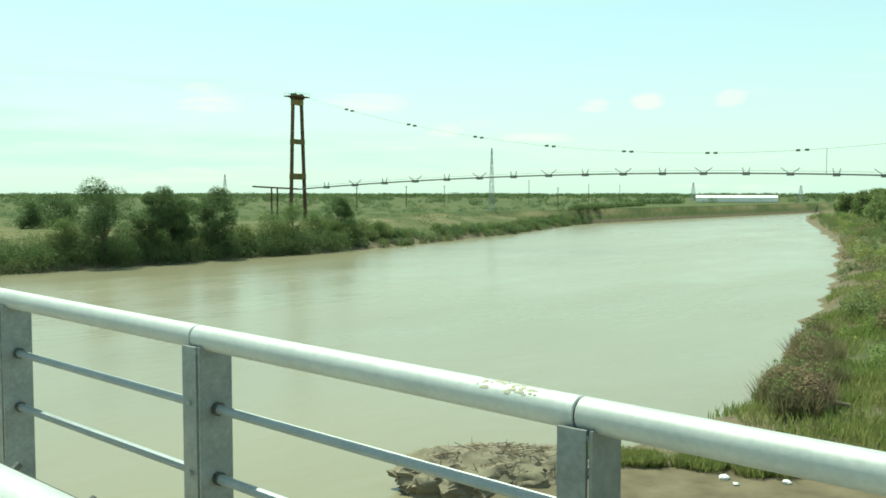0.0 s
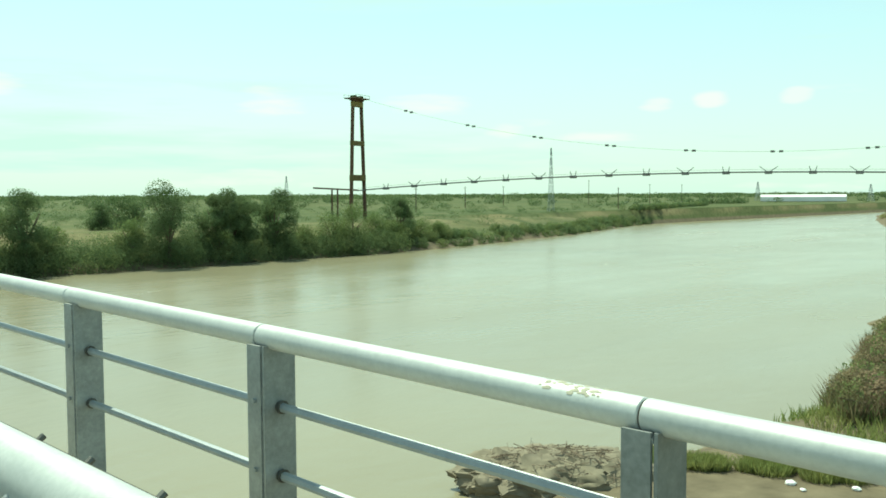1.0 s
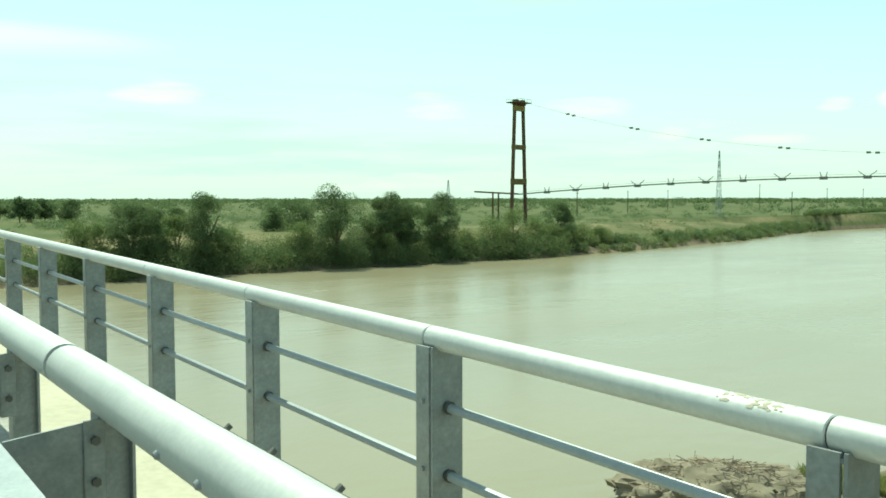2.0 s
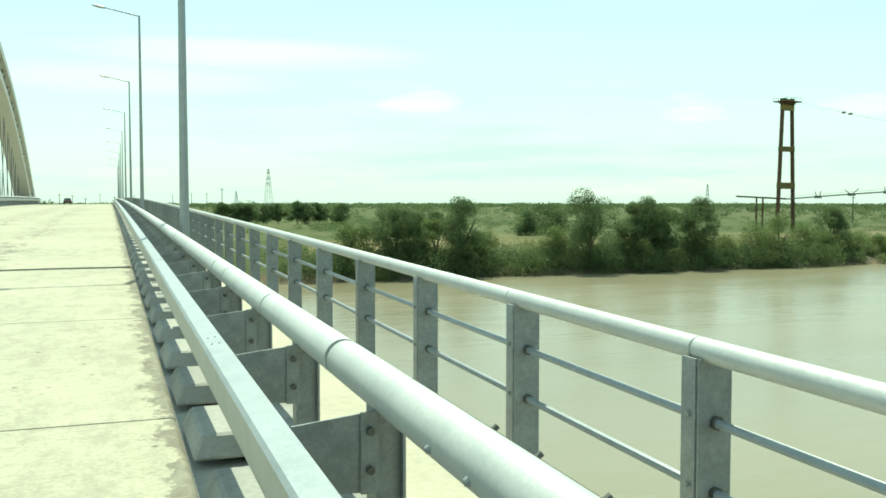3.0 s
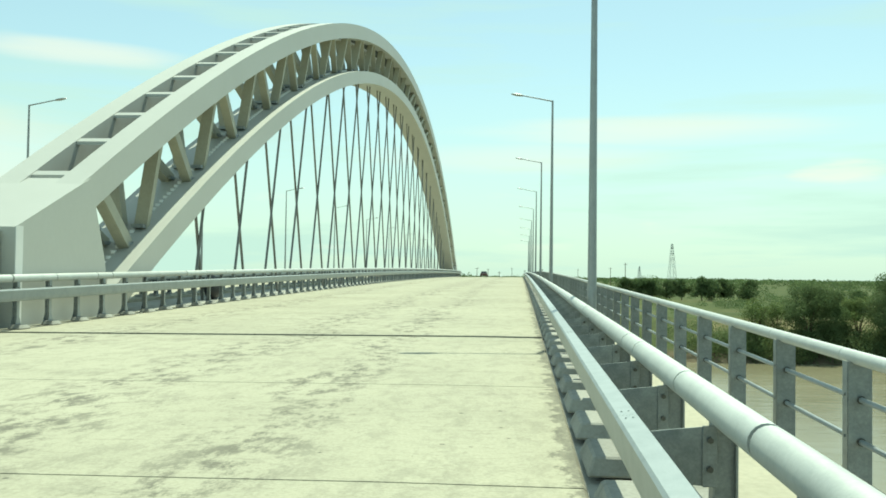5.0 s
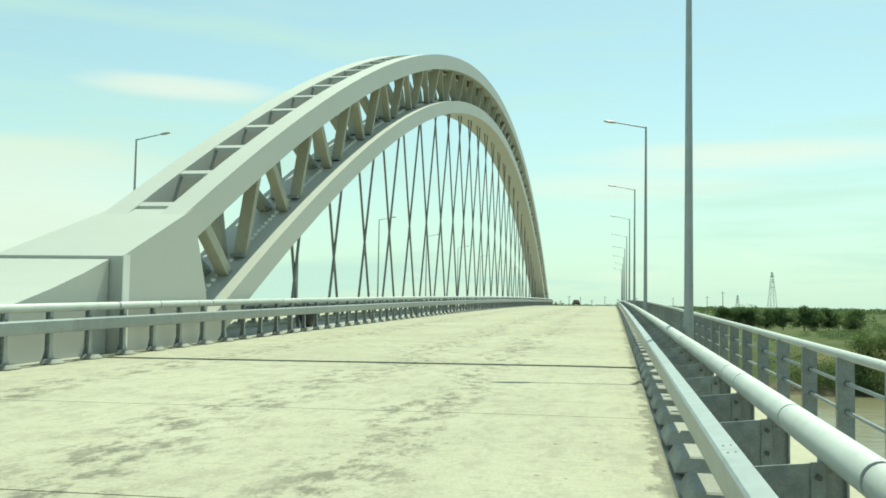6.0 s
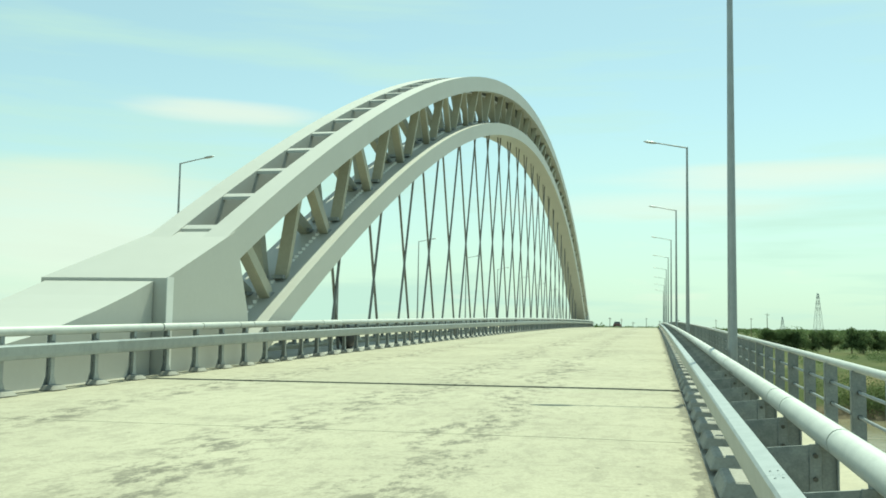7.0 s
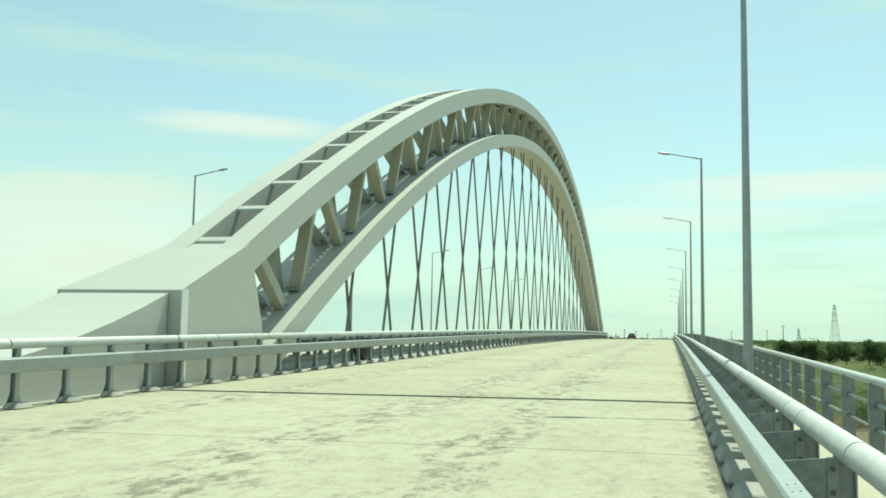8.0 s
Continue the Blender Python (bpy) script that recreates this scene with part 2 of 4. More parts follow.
LEAF = foliage("leaf_dark_green", (0.122, 0.172, 0.078), (0.152, 0.195, 0.092))
LEAF2 = foliage("leaf_light_green", (0.165, 0.215, 0.085), (0.200, 0.230, 0.100))
REED = foliage("tamarisk_brown", (0.27, 0.20, 0.135), (0.21, 0.19, 0.10))
GRASS = foliage("grass_blades", (0.22, 0.27, 0.085), (0.30, 0.30, 0.12), 0.3)
EARTH = material("dry_earth", (0.20, 0.17, 0.12), 0.95, 0, 0.2, 0.25, 3, 0.5, (0.16, 0.14, 0.09), 0.7)
DEADWOOD = material("dead_branches", (0.17, 0.13, 0.09), 0.9, 0, 0.3, 2, 12, 0.4, None, 0.5, "island")
SHED = material("white_sheeting", (0.80, 0.80, 0.78), 0.5, 0, 0.05, 0.2, 2, 0)


def ground_material():
    m = bpy.data.materials.new("plain_ground")
    m.use_nodes = True
    n, l, b = m.node_tree.nodes, m.node_tree.links, m.node_tree.nodes["Principled BSDF"]
    tc = n.new("ShaderNodeTexCoord")

    def tex(scale, detail, stretch):
        mp, t = n.new("ShaderNodeMapping"), n.new("ShaderNodeTexNoise")
        mp.inputs["Scale"].default_value = stretch
        mp.inputs["Rotation"].default_value = (0, 0, 0.3)
        t.inputs["Scale"].default_value, t.inputs["Detail"].default_value = scale, detail
        l.new(tc.outputs["Object"], mp.inputs["Vector"])
        l.new(mp.outputs["Vector"], t.inputs["Vector"])
        return t

    fields, patches, fine = tex(0.006, 3, (1, 1, 1)), tex(0.045, 5, (1, 1, 1)), tex(0.7, 5, (1, 1, 1))
    r1, r2 = n.new("ShaderNodeValToRGB"), n.new("ShaderNodeValToRGB")
    for r, stops in ((r1, ((0.36, (0.095, 0.122, 0.048)), (0.5, (0.130, 0.152, 0.062)), (0.62, (0.150, 0.160, 0.072)))),
                     (r2, ((0.38, (0.078, 0.105, 0.040)), (0.52, (0.118, 0.142, 0.058)), (0.66, (0.175, 0.168, 0.085))))):
        r.color_ramp.elements.new(0.5)
        for el, (at, c) in zip(r.color_ramp.elements, stops):
            el.position, el.color = at, (*c, 1)
    l.new(fields.outputs["Fac"], r1.inputs["Fac"])
    l.new(patches.outputs["Fac"], r2.inputs["Fac"])
    mix = n.new("ShaderNodeMix")
    mix.data_type = "RGBA"
    mix.inputs["Factor"].default_value = 0.55
    l.new(r1.outputs["Color"], mix.inputs["A"])
    l.new(r2.outputs["Color"], mix.inputs["B"])
    # bare earth at the river's edge, by height
    pos, sep, wet = n.new("ShaderNodeNewGeometry"), n.new("ShaderNodeSeparateXYZ"), n.new("ShaderNodeMapRange")
    l.new(pos.outputs["Position"], sep.inputs["Vector"])
    l.new(sep.outputs["Z"], wet.inputs["Value"])
    wet.inputs["From Min"].default_value, wet.inputs["From Max"].default_value = WATER_Z + 1.75, WATER_Z + 1.1
    bare = n.new("ShaderNodeMix")
    bare.data_type = "RGBA"
    bare.inputs["B"].default_value = (0.20, 0.165, 0.11, 1)
    l.new(wet.outputs["Result"], bare.inputs["Factor"])
    # dry grass along the brow of the bank, broken up by green
    brow, fade, gate = (n.new("ShaderNodeMapRange") for _ in range(3))
    for r, src, lo, hi, a, c in ((brow, sep.outputs["Z"], WATER_Z + 2.6, WATER_Z + 4.2, 0, 1), (fade, sep.outputs["Z"], WATER_Z + 5.4, WATER_Z + 5.8, 1, 0.0), (gate, patches.outputs["Fac"], 0.40, 0.56, 0.1, 0.8)):
        r.inputs["From Min"].default_value, r.inputs["From Max"].default_value, r.inputs["To Min"].default_value, r.inputs["To Max"].default_value = lo, hi, a, c
        l.new(src, r.inputs["Value"])
    both, all3, straw = n.new("ShaderNodeMath"), n.new("ShaderNodeMath"), n.new("ShaderNodeMix")
    both.operation = all3.operation = "MULTIPLY"
    straw.data_type = "RGBA"
    straw.inputs["B"].default_value = (0.27, 0.23, 0.125, 1)
    l.new(brow.outputs["Result"], both.inputs[0])
    l.new(fade.outputs["Result"], both.inputs[1])
    l.new(both.outputs[0], all3.inputs[0])
    l.new(gate.outputs["Result"], all3.inputs[1])
    l.new(all3.outputs[0], straw.inputs["Factor"])
    l.new(mix.outputs["Result"], straw.inputs["A"])
    l.new(straw.outputs["Result"], bare.inputs["A"])
    hsv, sp = n.new("ShaderNodeHueSaturation"), n.new("ShaderNodeMapRange")
    sp.inputs["From Min"].default_value, sp.inputs["From Max"].default_value = 0.25, 0.75
    sp.inputs["To Min"].default_value, sp.inputs["To Max"].default_value = 0.48, 0.88
    l.new(fine.outputs["Fac"], sp.inputs["Value"])
    l.new(sp.outputs["Result"], hsv.inputs["Value"])
    l.new(bare.outputs["Result"], hsv.inputs["Color"])
    l.new(hsv.outputs["Color"], b.inputs["Base Color"])
    b.inputs["Roughness"].default_value, b.inputs["Specular IOR Level"].default_value = 0.95, 0.1
    bp = n.new("ShaderNodeBump")
    bp.inputs["Strength"].default_value, bp.inputs["Distance"].default_value = 0.6, 0.3
    l.new(fine.outputs["Fac"], bp.inputs["Height"])
    l.new(bp.outputs["Normal"], b.inputs["Normal"])
    return m


def water_material():
    m = bpy.data.materials.new("silty_river_water")
    m.use_nodes = True
    n, l, b = m.node_tree.nodes, m.node_tree.links, m.node_tree.nodes["Principled BSDF"]
    tc = n.new("ShaderNodeTexCoord")
    drift, ripple, silt = n.new("ShaderNodeTexNoise"), n.new("ShaderNodeTexNoise"), n.new("ShaderNodeTexNoise")
    for t, s, d, stretch in ((drift, 0.05, 4, (0.6, 1.6, 1)), (ripple, 0.55, 5, (0.7, 1.3, 1)), (silt, 0.02, 4, (0.5, 1.5, 1))):
        mp = n.new("ShaderNodeMapping")
        mp.inputs["Scale"].default_value = stretch
        mp.inputs["Rotation"].default_value = (0, 0, -0.25)
        t.inputs["Scale"].default_value, t.inputs["Detail"].default_value = s, d
        l.new(tc.outputs["Object"], mp.inputs["Vector"])
        l.new(mp.outputs["Vector"], t.inputs["Vector"])
    r = n.new("ShaderNodeValToRGB")
    r.color_ramp.elements[0].position, r.color_ramp.elements[1].position = 0.35, 0.68
    r.color_ramp.elements[0].color, r.color_ramp.elements[1].color = (0.213, 0.191, 0.123, 1), (0.242, 0.220, 0.148, 1)
    l.new(silt.outputs["Fac"], r.inputs["Fac"])
    l.new(r.outputs["Color"], b.inputs["Base Color"])
    rough = n.new("ShaderNodeMapRange")
    rough.inputs["To Min"].default_value, rough.inputs["To Max"].default_value = 0.12, 0.34
    l.new(drift.outputs["Fac"], rough.inputs["Value"])
    l.new(rough.outputs["Result"], b.inputs["Roughness"])
    b.inputs["IOR"].default_value = 1.33
    bp, bp2 = n.new("ShaderNodeBump"), n.new("ShaderNodeBump")
    bp.inputs["Strength"].default_value, bp.inputs["Distance"].default_value = 0.22, 0.25
    bp2.inputs["Strength"].default_value, bp2.inputs["Distance"].default_value = 0.3, 0.6
    l.new(ripple.outputs["Fac"], bp.inputs["Height"])
    l.new(drift.outputs["Fac"], bp2.inputs["Height"])
    l.new(bp2.outputs["Normal"], bp.inputs["Normal"])
    l.new(bp.outputs["Normal"], b.inputs["Normal"])
    return m


# ---- building helpers ----
WATER_Z, LAND_Z = -10.85, -5.05
rnd = random.Random(7)


def rise(y):
    """Height of the deck along the bridge: a gentle crest."""
    return 0.0167 * y - 0.00005 * y * y


def link(name, bm, mat, parent=None, label="", smooth=False):
    me = bpy.data.meshes.new(name)
    bm.to_mesh(me)
    bm.free()
    me.materials.append(mat)
    if smooth:
        me.shade_smooth()
        me.set_sharp_from_angle(angle=radians(40))
    ob = new(name, me)
    if parent is not None:
        ob.parent = parent
    if label:
        tagged(ob, label)
    return ob


def part(name, bm, mat, parent, label="", smooth=False):
    return link(name, bm, mat, parent, label, smooth)


def mesh_of(name, bm, mat, smooth=False):
    me = bpy.data.meshes.new(name)
    bm.to_mesh(me)
    bm.free()
    me.materials.append(mat)
    if smooth:
        me.shade_smooth()
    return me


def thing(name, at, label, category, group="", kind=""):
    ob = new(name)
    ob.location = at
    ob.empty_display_size = 0.1
    return tagged(ob, label, category, group, kind)


def share(name, me, parent, m):
    ob = new(name, me)
    ob.parent = parent
    ob.matrix_basis = m
    return ob


def box(bm, x0, x1, y0, y1, z0, z1, bevel=0.0):
    made = bmesh.ops.create_cube(bm, size=1, matrix=Matrix.Translation(((x0 + x1) / 2, (y0 + y1) / 2, (z0 + z1) / 2)) @ Matrix.Diagonal((x1 - x0, y1 - y0, z1 - z0, 1)))
    if bevel:
        edges = list({e for v in made["verts"] for e in v.link_edges})
        bmesh.ops.bevel(bm, geom=edges, offset=bevel, segments=1, affect="EDGES")
    return bm


def tube(bm, p, q, r0, r1=None, n=8, caps=True):
    p, q = Vector(p), Vector(q)
    turn = (q - p).to_track_quat("Z", "Y").to_matrix().to_4x4()
    bmesh.ops.create_cone(bm, cap_ends=caps, segments=n, radius1=r0, radius2=r0 if r1 is None else r1, depth=(q - p).length, matrix=Matrix.Translation((p + q) / 2) @ turn)
    return bm


def beam(bm, p, q, w, h):
    """A square bar from p to q."""
    p, q = Vector(p), Vector(q)
    turn = (q - p).to_track_quat("Y", "Z").to_matrix().to_4x4()
    bmesh.ops.create_cube(bm, size=1, matrix=Matrix.Translation((p + q) / 2) @ turn @ Matrix.Diagonal((w, (q - p).length, h, 1)))
    return bm


def sweep(bm, section, path, closed=True):
    """Sections (list of (x, z)) carried along path rows (x, y, z)."""
    rings = [[bm.verts.new((px + sx, py, pz + sz)) for sx, sz in section] for px, py, pz in path]
    k = len(section)
    for a, b in zip(rings, rings[1:]):
        for i in range(k if closed else k - 1):
            j = (i + 1) % k
            bm.faces.new((a[i], a[j], b[j], b[i]))
    if closed:
        bm.faces.new(rings[0][::-1])
        bm.faces.new(rings[-1])
    bmesh.ops.recalc_face_normals(bm, faces=bm.faces)
    return bm


def circle(r, n=16):
    return [(r * math.cos(2 * math.pi * i / n), r * math.sin(2 * math.pi * i / n)) for i in range(n)]


def along(x, z, y0, y1, step):
    k = max(1, int(round((y1 - y0) / step)))
    return [(x, y0 + (y1 - y0) * i / k, z + rise(y0 + (y1 - y0) * i / k)) for i in range(k + 1)]


# ---- ground, river ----
far_bank = [(-900, 90), (-200, 128), (31, 139), (60, 141.5), (84, 140.5), (111, 142.5), (128, 141.5), (153, 145), (218, 160), (284, 183), (428, 224), (515, 233), (566, 222), (606, 190), (640, 120), (700, -60)]
near_bank = [(640, -80), (585, 60), (545, 130), (494, 164), (420, 140), (231, 69), (116, 35.5), (65, 23.3), (49, 19.8), (40, 21.5), (33.5, 26), (29.5, 24.5), (25, 19), (18, 14), (-60, 13), (-200, 5), (-900, -40)]
shore = np.array(far_bank + near_bank, float)


def shore_distance(px, py):
    """Metres from the river's edge: positive on land, negative in the river."""
    best, inside = np.full(px.shape, 1e9), np.zeros(px.shape, bool)
    for (ax, ay), (bx, by) in zip(shore, np.roll(shore, -1, 0)):
        dx, dy = bx - ax, by - ay
        k = np.clip(((px - ax) * dx + (py - ay) * dy) / (dx * dx + dy * dy), 0, 1)
        best = np.minimum(best, np.hypot(px - ax - k * dx, py - ay - k * dy))
        if dy:
            inside ^= ((ay > py) != (by > py)) & (px < ax + (py - ay) / dy * dx)
    return np.where(inside, -best, best)


def ground_height(px, py):
    px, py = np.asarray(px, float), np.asarray(py, float)
    wob = np.where((px < 70) & (py < 60), 0.3, 0.45) * (1.6 * np.sin(px * 0.31 + 1.3 * np.sin(py * 0.17)) + 1.1 * np.sin(px * 0.83 + py * 0.5))
    d = shore_distance(px, py) + wob
    climb = np.where(py < 0.36 * px + 60, 0.12, 0.23)  # the far bank rises more steeply
    z = WATER_Z + np.where(d < 0, np.maximum(d * 0.4, -3), np.minimum(d * 0.42, 1.3) + np.clip((d - 3) * climb, 0, 1.5 + 3.0 * np.clip((330 - px) / 160, 0, 1)))
    z = z + np.where(d > 0, 0.25 * np.sin(px * 0.11) * np.sin(py * 0.13 + 1), 0)
    # low spit of earth beside the bridge
    z = np.where((px < 70) & (py < 40), np.minimum(z, WATER_Z + 0.85 + 0.03 * np.maximum(px - 36, 0) + 0.2 * np.maximum(px - 54, 0)), z)
    # embankment of the road on the far side
    lane = np.clip(1 - (np.maximum(np.abs(px + 13.6) - 17, 0)) / 20, 0, 1)
    z = np.where(py > 195, np.maximum(z, LAND_Z + (rise(py) - 1.0 - LAND_Z) * lane * np.clip((py - 195) / 12, 0, 1)), z)
    return z


def graded(lo, hi, a, b, step, grow=1.18):
    mid = list(np.arange(a, b, step))
    up, s = [b], step
    while up[-1] < hi:
        s *= grow
        up.append(min(hi, up[-1] + s))
    dn, s = [a - step], step
    while dn[-1] > lo:
        s *= grow
        dn.append(max(lo, dn[-1] - s))
    return np.array(dn[::-1] + mid + up)


def make_ground():
    xs, ys = graded(-4800, 4800, 18, 130, 1.5, 1.035), graded(-4800, 4900, 0, 170, 1.6, 1.05)
    gx, gy = np.meshgrid(xs, ys)
    gz = ground_height(gx, gy)
    verts = np.stack([gx, gy, gz], -1).reshape(-1, 3)
    w, h = len(xs), len(ys)
    i = (np.arange(h - 1)[:, None] * w + np.arange(w - 1)).ravel()
    faces = np.stack([i, i + 1, i + w + 1, i + w], -1)
    me = bpy.data.meshes.new("ground")
    me.from_pydata(verts.tolist(), [], faces.tolist())
    me.materials.append(ground_material())
    me.shade_smooth()
    tagged(new("ground", me), "flat green river plain with dry grass and earth banks", "ground", kind="structure")
    bm = bmesh.new()
    bmesh.ops.create_grid(bm, x_segments=2, y_segments=2, size=1, matrix=Matrix.Translation((0, 60, WATER_Z)) @ Matrix.Diagonal((1100, 420, 1, 1)))
    tagged(link("water", bm, water_material()), "wide muddy olive river with faint ripples", "river", kind="structure")


make_ground()

# ---- bridge deck ----
Y0, Y1 = -24.0, 330.0
DECK_L, DECK_R = -12.35, 0.55
EXP_Y = 20.0


FALL = -0.115  # the deck falls gently towards the median


def make_deck():
    deck = thing("bridge_deck", (0, 0, 0), "pale raw concrete bridge deck with cross joints", "bridge deck", kind="structure")
    # cast bays with open joints between them
    cuts = [Y0, -17.0, -11.0, -5.0, 0.9, 6.9, 12.2, EXP_Y - 0.12]
    y = EXP_Y + 0.25
    while y < Y1 - 4:
        cuts.append(y)
        y += 7.6
    cuts.append(Y1)
    for a, b in zip(cuts, cuts[1:]):
        if b - a < 1:
            continue
        ga, gb = (0.014 if q in (6.9, 12.2) else 0.008 for q in (a, b))
        bm = bmesh.new()
        sweep(bm, [(DECK_L, -0.25), (DECK_R - 0.06, -0.25), (DECK_R - 0.06, -0.02), (DECK_R - 0.085, 0), (-1.0, 0), (DECK_L, FALL)], along(0, 0, a + ga, b - gb, 1.5))
        part("slab", bm, CONCRETE, deck)
    bm = bmesh.new()
    sweep(bm, [(DECK_L, -1.6), (DECK_L + 2, -2.4), (DECK_R - 1, -2.4), (2.46, -0.6), (2.46, -0.29), (DECK_L, -0.27)], along(0, 0, Y0, Y1, 5))
    part("girder", bm, KERB, deck, "concrete box girder under the slabs")
    bm = bmesh.new()
    sweep(bm, [(DECK_L, -0.24), (DECK_R, -0.24), (DECK_R, -0.03), (-1.0, -0.03), (DECK_L, FALL - 0.03)], along(0, 0, EXP_Y - 0.119, EXP_Y + 0.249, 0.2))
    part("expansion_joint", bm, RUBBER, deck, "dark rubber expansion joint")
    return deck


make_deck()
bm = bmesh.new()
sweep(bm, [(0.493, -0.30), (1.33, -0.30), (1.33, -0.005), (0.497, -0.035)], along(0, 0, Y0, Y1, 3))
tagged(link("kerb", bm, KERB), "grey concrete kerb strip beside the deck", "kerb", kind="structure")
bm = bmesh.new()
sweep(bm, [(1.335, -0.26), (2.15, -0.26), (2.15, -0.06), (1.335, -0.06)], along(0, 0, Y0, Y1, 3))
tagged(link("pavement", bm, PAVE), "pale concrete walkway between barrier and railing", "walkway", kind="structure")

# second carriageway, beyond the arch
bm = bmesh.new()
sweep(bm, [(-31.4, -0.6), (-15.3, -0.6), (-15.3, -0.02), (-31.4, -0.02)], along(0, 0, Y0, Y1, 5))
tagged(link("road", bm, CONCRETE), "second concrete carriageway behind the arch", "road", kind="structure")
bm = bmesh.new()
sweep(bm, [(-15.28, -1.4), (-12.37, -1.4), (-12.37, -0.13), (-15.28, -0.13)], along(0, 0, Y0, Y1, 5))
tagged(link("median", bm, KERB), "concrete median that carries the arch", "median", kind="structure")
for py in (-14, 30, 172, 200):
    bm = bmesh.new()
    top = -1.55 + rise(py)
    box(bm, -24, -1.5, py - 1.2, py + 1.2, -15, top, 0.15)
    tagged(link("pier", bm, KERB), "plain concrete bridge pier", "pier", kind="structure")

# ---- the railing along the walkway ----
XH, ZH, RAIL0, RAIL_STEP = 2.37, 0.99, 3.35, 1.79
TUBE0, TUBE_STEP = 3.375, 1.865  # joints of the handrail


def make_railing():
    rail = thing("railing", (XH, 0, 0), "galvanised steel pedestrian railing with round handrail", "railing")
    first, last = -6, 95
    bm = box(bmesh.new(), -0.06, 0.10, -0.07, -0.058, -0.30, ZH - 0.03)
    bm = box(bm, -0.065, -0.053, -0.05, 0.045, -0.30, ZH - 0.03)
    bm = box(bm, -0.06, 0.10, -0.056, 0.045, ZH - 0.06, ZH - 0.045)
    me_post = bpy.data.meshes.new("post")
    bm.to_mesh(me_post)
    me_post.materials.append(PLATE)
    bm.free()
    bm = tube(bmesh.new(), (0, 0.02, 0), (0, RAIL_STEP - 0.02, 0), 0.021, n=8)
    me_rod = bpy.data.meshes.new("rod")
    bm.to_mesh(me_rod)
    me_rod.materials.append(GALV)
    bm.free()
    bm = bmesh.new()
    tube(bm, (0, -0.092, 0), (0, -0.07, 0), 0.030, 0.027, n=10)
    me_cap = bpy.data.meshes.new("rod_collar")
    bm.to_mesh(me_cap)
    me_cap.materials.append(BOLT)
    bm.free()
    bm = tube(bmesh.new(), (0, -0.004, 0), (0, TUBE_STEP - 0.010, 0), 0.050, n=20)
    bmesh.ops.bevel(bm, geom=[e for e in bm.edges if all(f.calc_center_median().y for f in e.link_faces) and abs(e.verts[0].co.y - e.verts[1].co.y) < 1e-6], offset=0.004, segments=1, affect="EDGES")
    me_tube = bpy.data.meshes.new("handrail")
    bm.to_mesh(me_tube)
    me_tube.materials.append(PIPE)
    me_tube.shade_smooth()
    me_tube.set_sharp_from_angle(angle=radians(40))
    bm.free()
    bm = tube(bmesh.new(), (0, -0.05, 0), (0, 0.04, 0), 0.043, n=16)
    me_sleeve = mesh_of("joint_sleeve", bm, JOINT)
    bm = tube(bmesh.new(), (-0.066, -0.01, 0), (-0.078, -0.01, 0), 0.012, n=6)
    me_nut = mesh_of("post_bolt", bm, PLATE)
    for k in range(first, last):
        y = RAIL0 + k * (RAIL_STEP if k > 0 else 1.85)
        z = rise(y)
        slope = math.degrees(math.atan((rise(y + RAIL_STEP) - z) / RAIL_STEP))
        post = share("post", me_post, rail, pose(0, y, z))
        yt = TUBE0 + k * TUBE_STEP
        share("handrail", me_tube, rail, pose(0, yt, rise(yt) + ZH, slope))
        share("joint_sleeve", me_sleeve, rail, pose(0, yt, rise(yt) + ZH, slope))
        for h in (0.695, 0.40):
            share("rod", me_rod, rail, pose(0.02, y, z + h, slope))
            if k < 24:
                share("rod_collar", me_cap, post, pose(0.02, 0, h))
                share("post_bolt", me_nut, post, pose(0, 0, h + 0.03))
    bm, q = bmesh.new(), random.Random(3)
    for i in range(60):
        a, y = q.uniform(1.0, 2.5), q.uniform(1.62, 1.86)
        bmesh.ops.create_icosphere(bm, subdivisions=1, radius=q.uniform(0.003, 0.008), matrix=Matrix.Translation((math.cos(a) * 0.05, y, ZH + rise(y) + math.sin(a) * 0.05)) @ Matrix.Rotation(math.pi / 2 - a, 4, "Y") @ Matrix.Diagonal((1, 1.8, 0.15, 1)))
    tagged(part("mortar_splash", bm, PAVE, rail, "dried pale mortar splash on the handrail"), kind="stuff")
    return rail


make_railing()

# ---- the road barriers ----
XP, ZP, BAR0, BAR_STEP = 1.14, 0.811, 3.81, 1.65


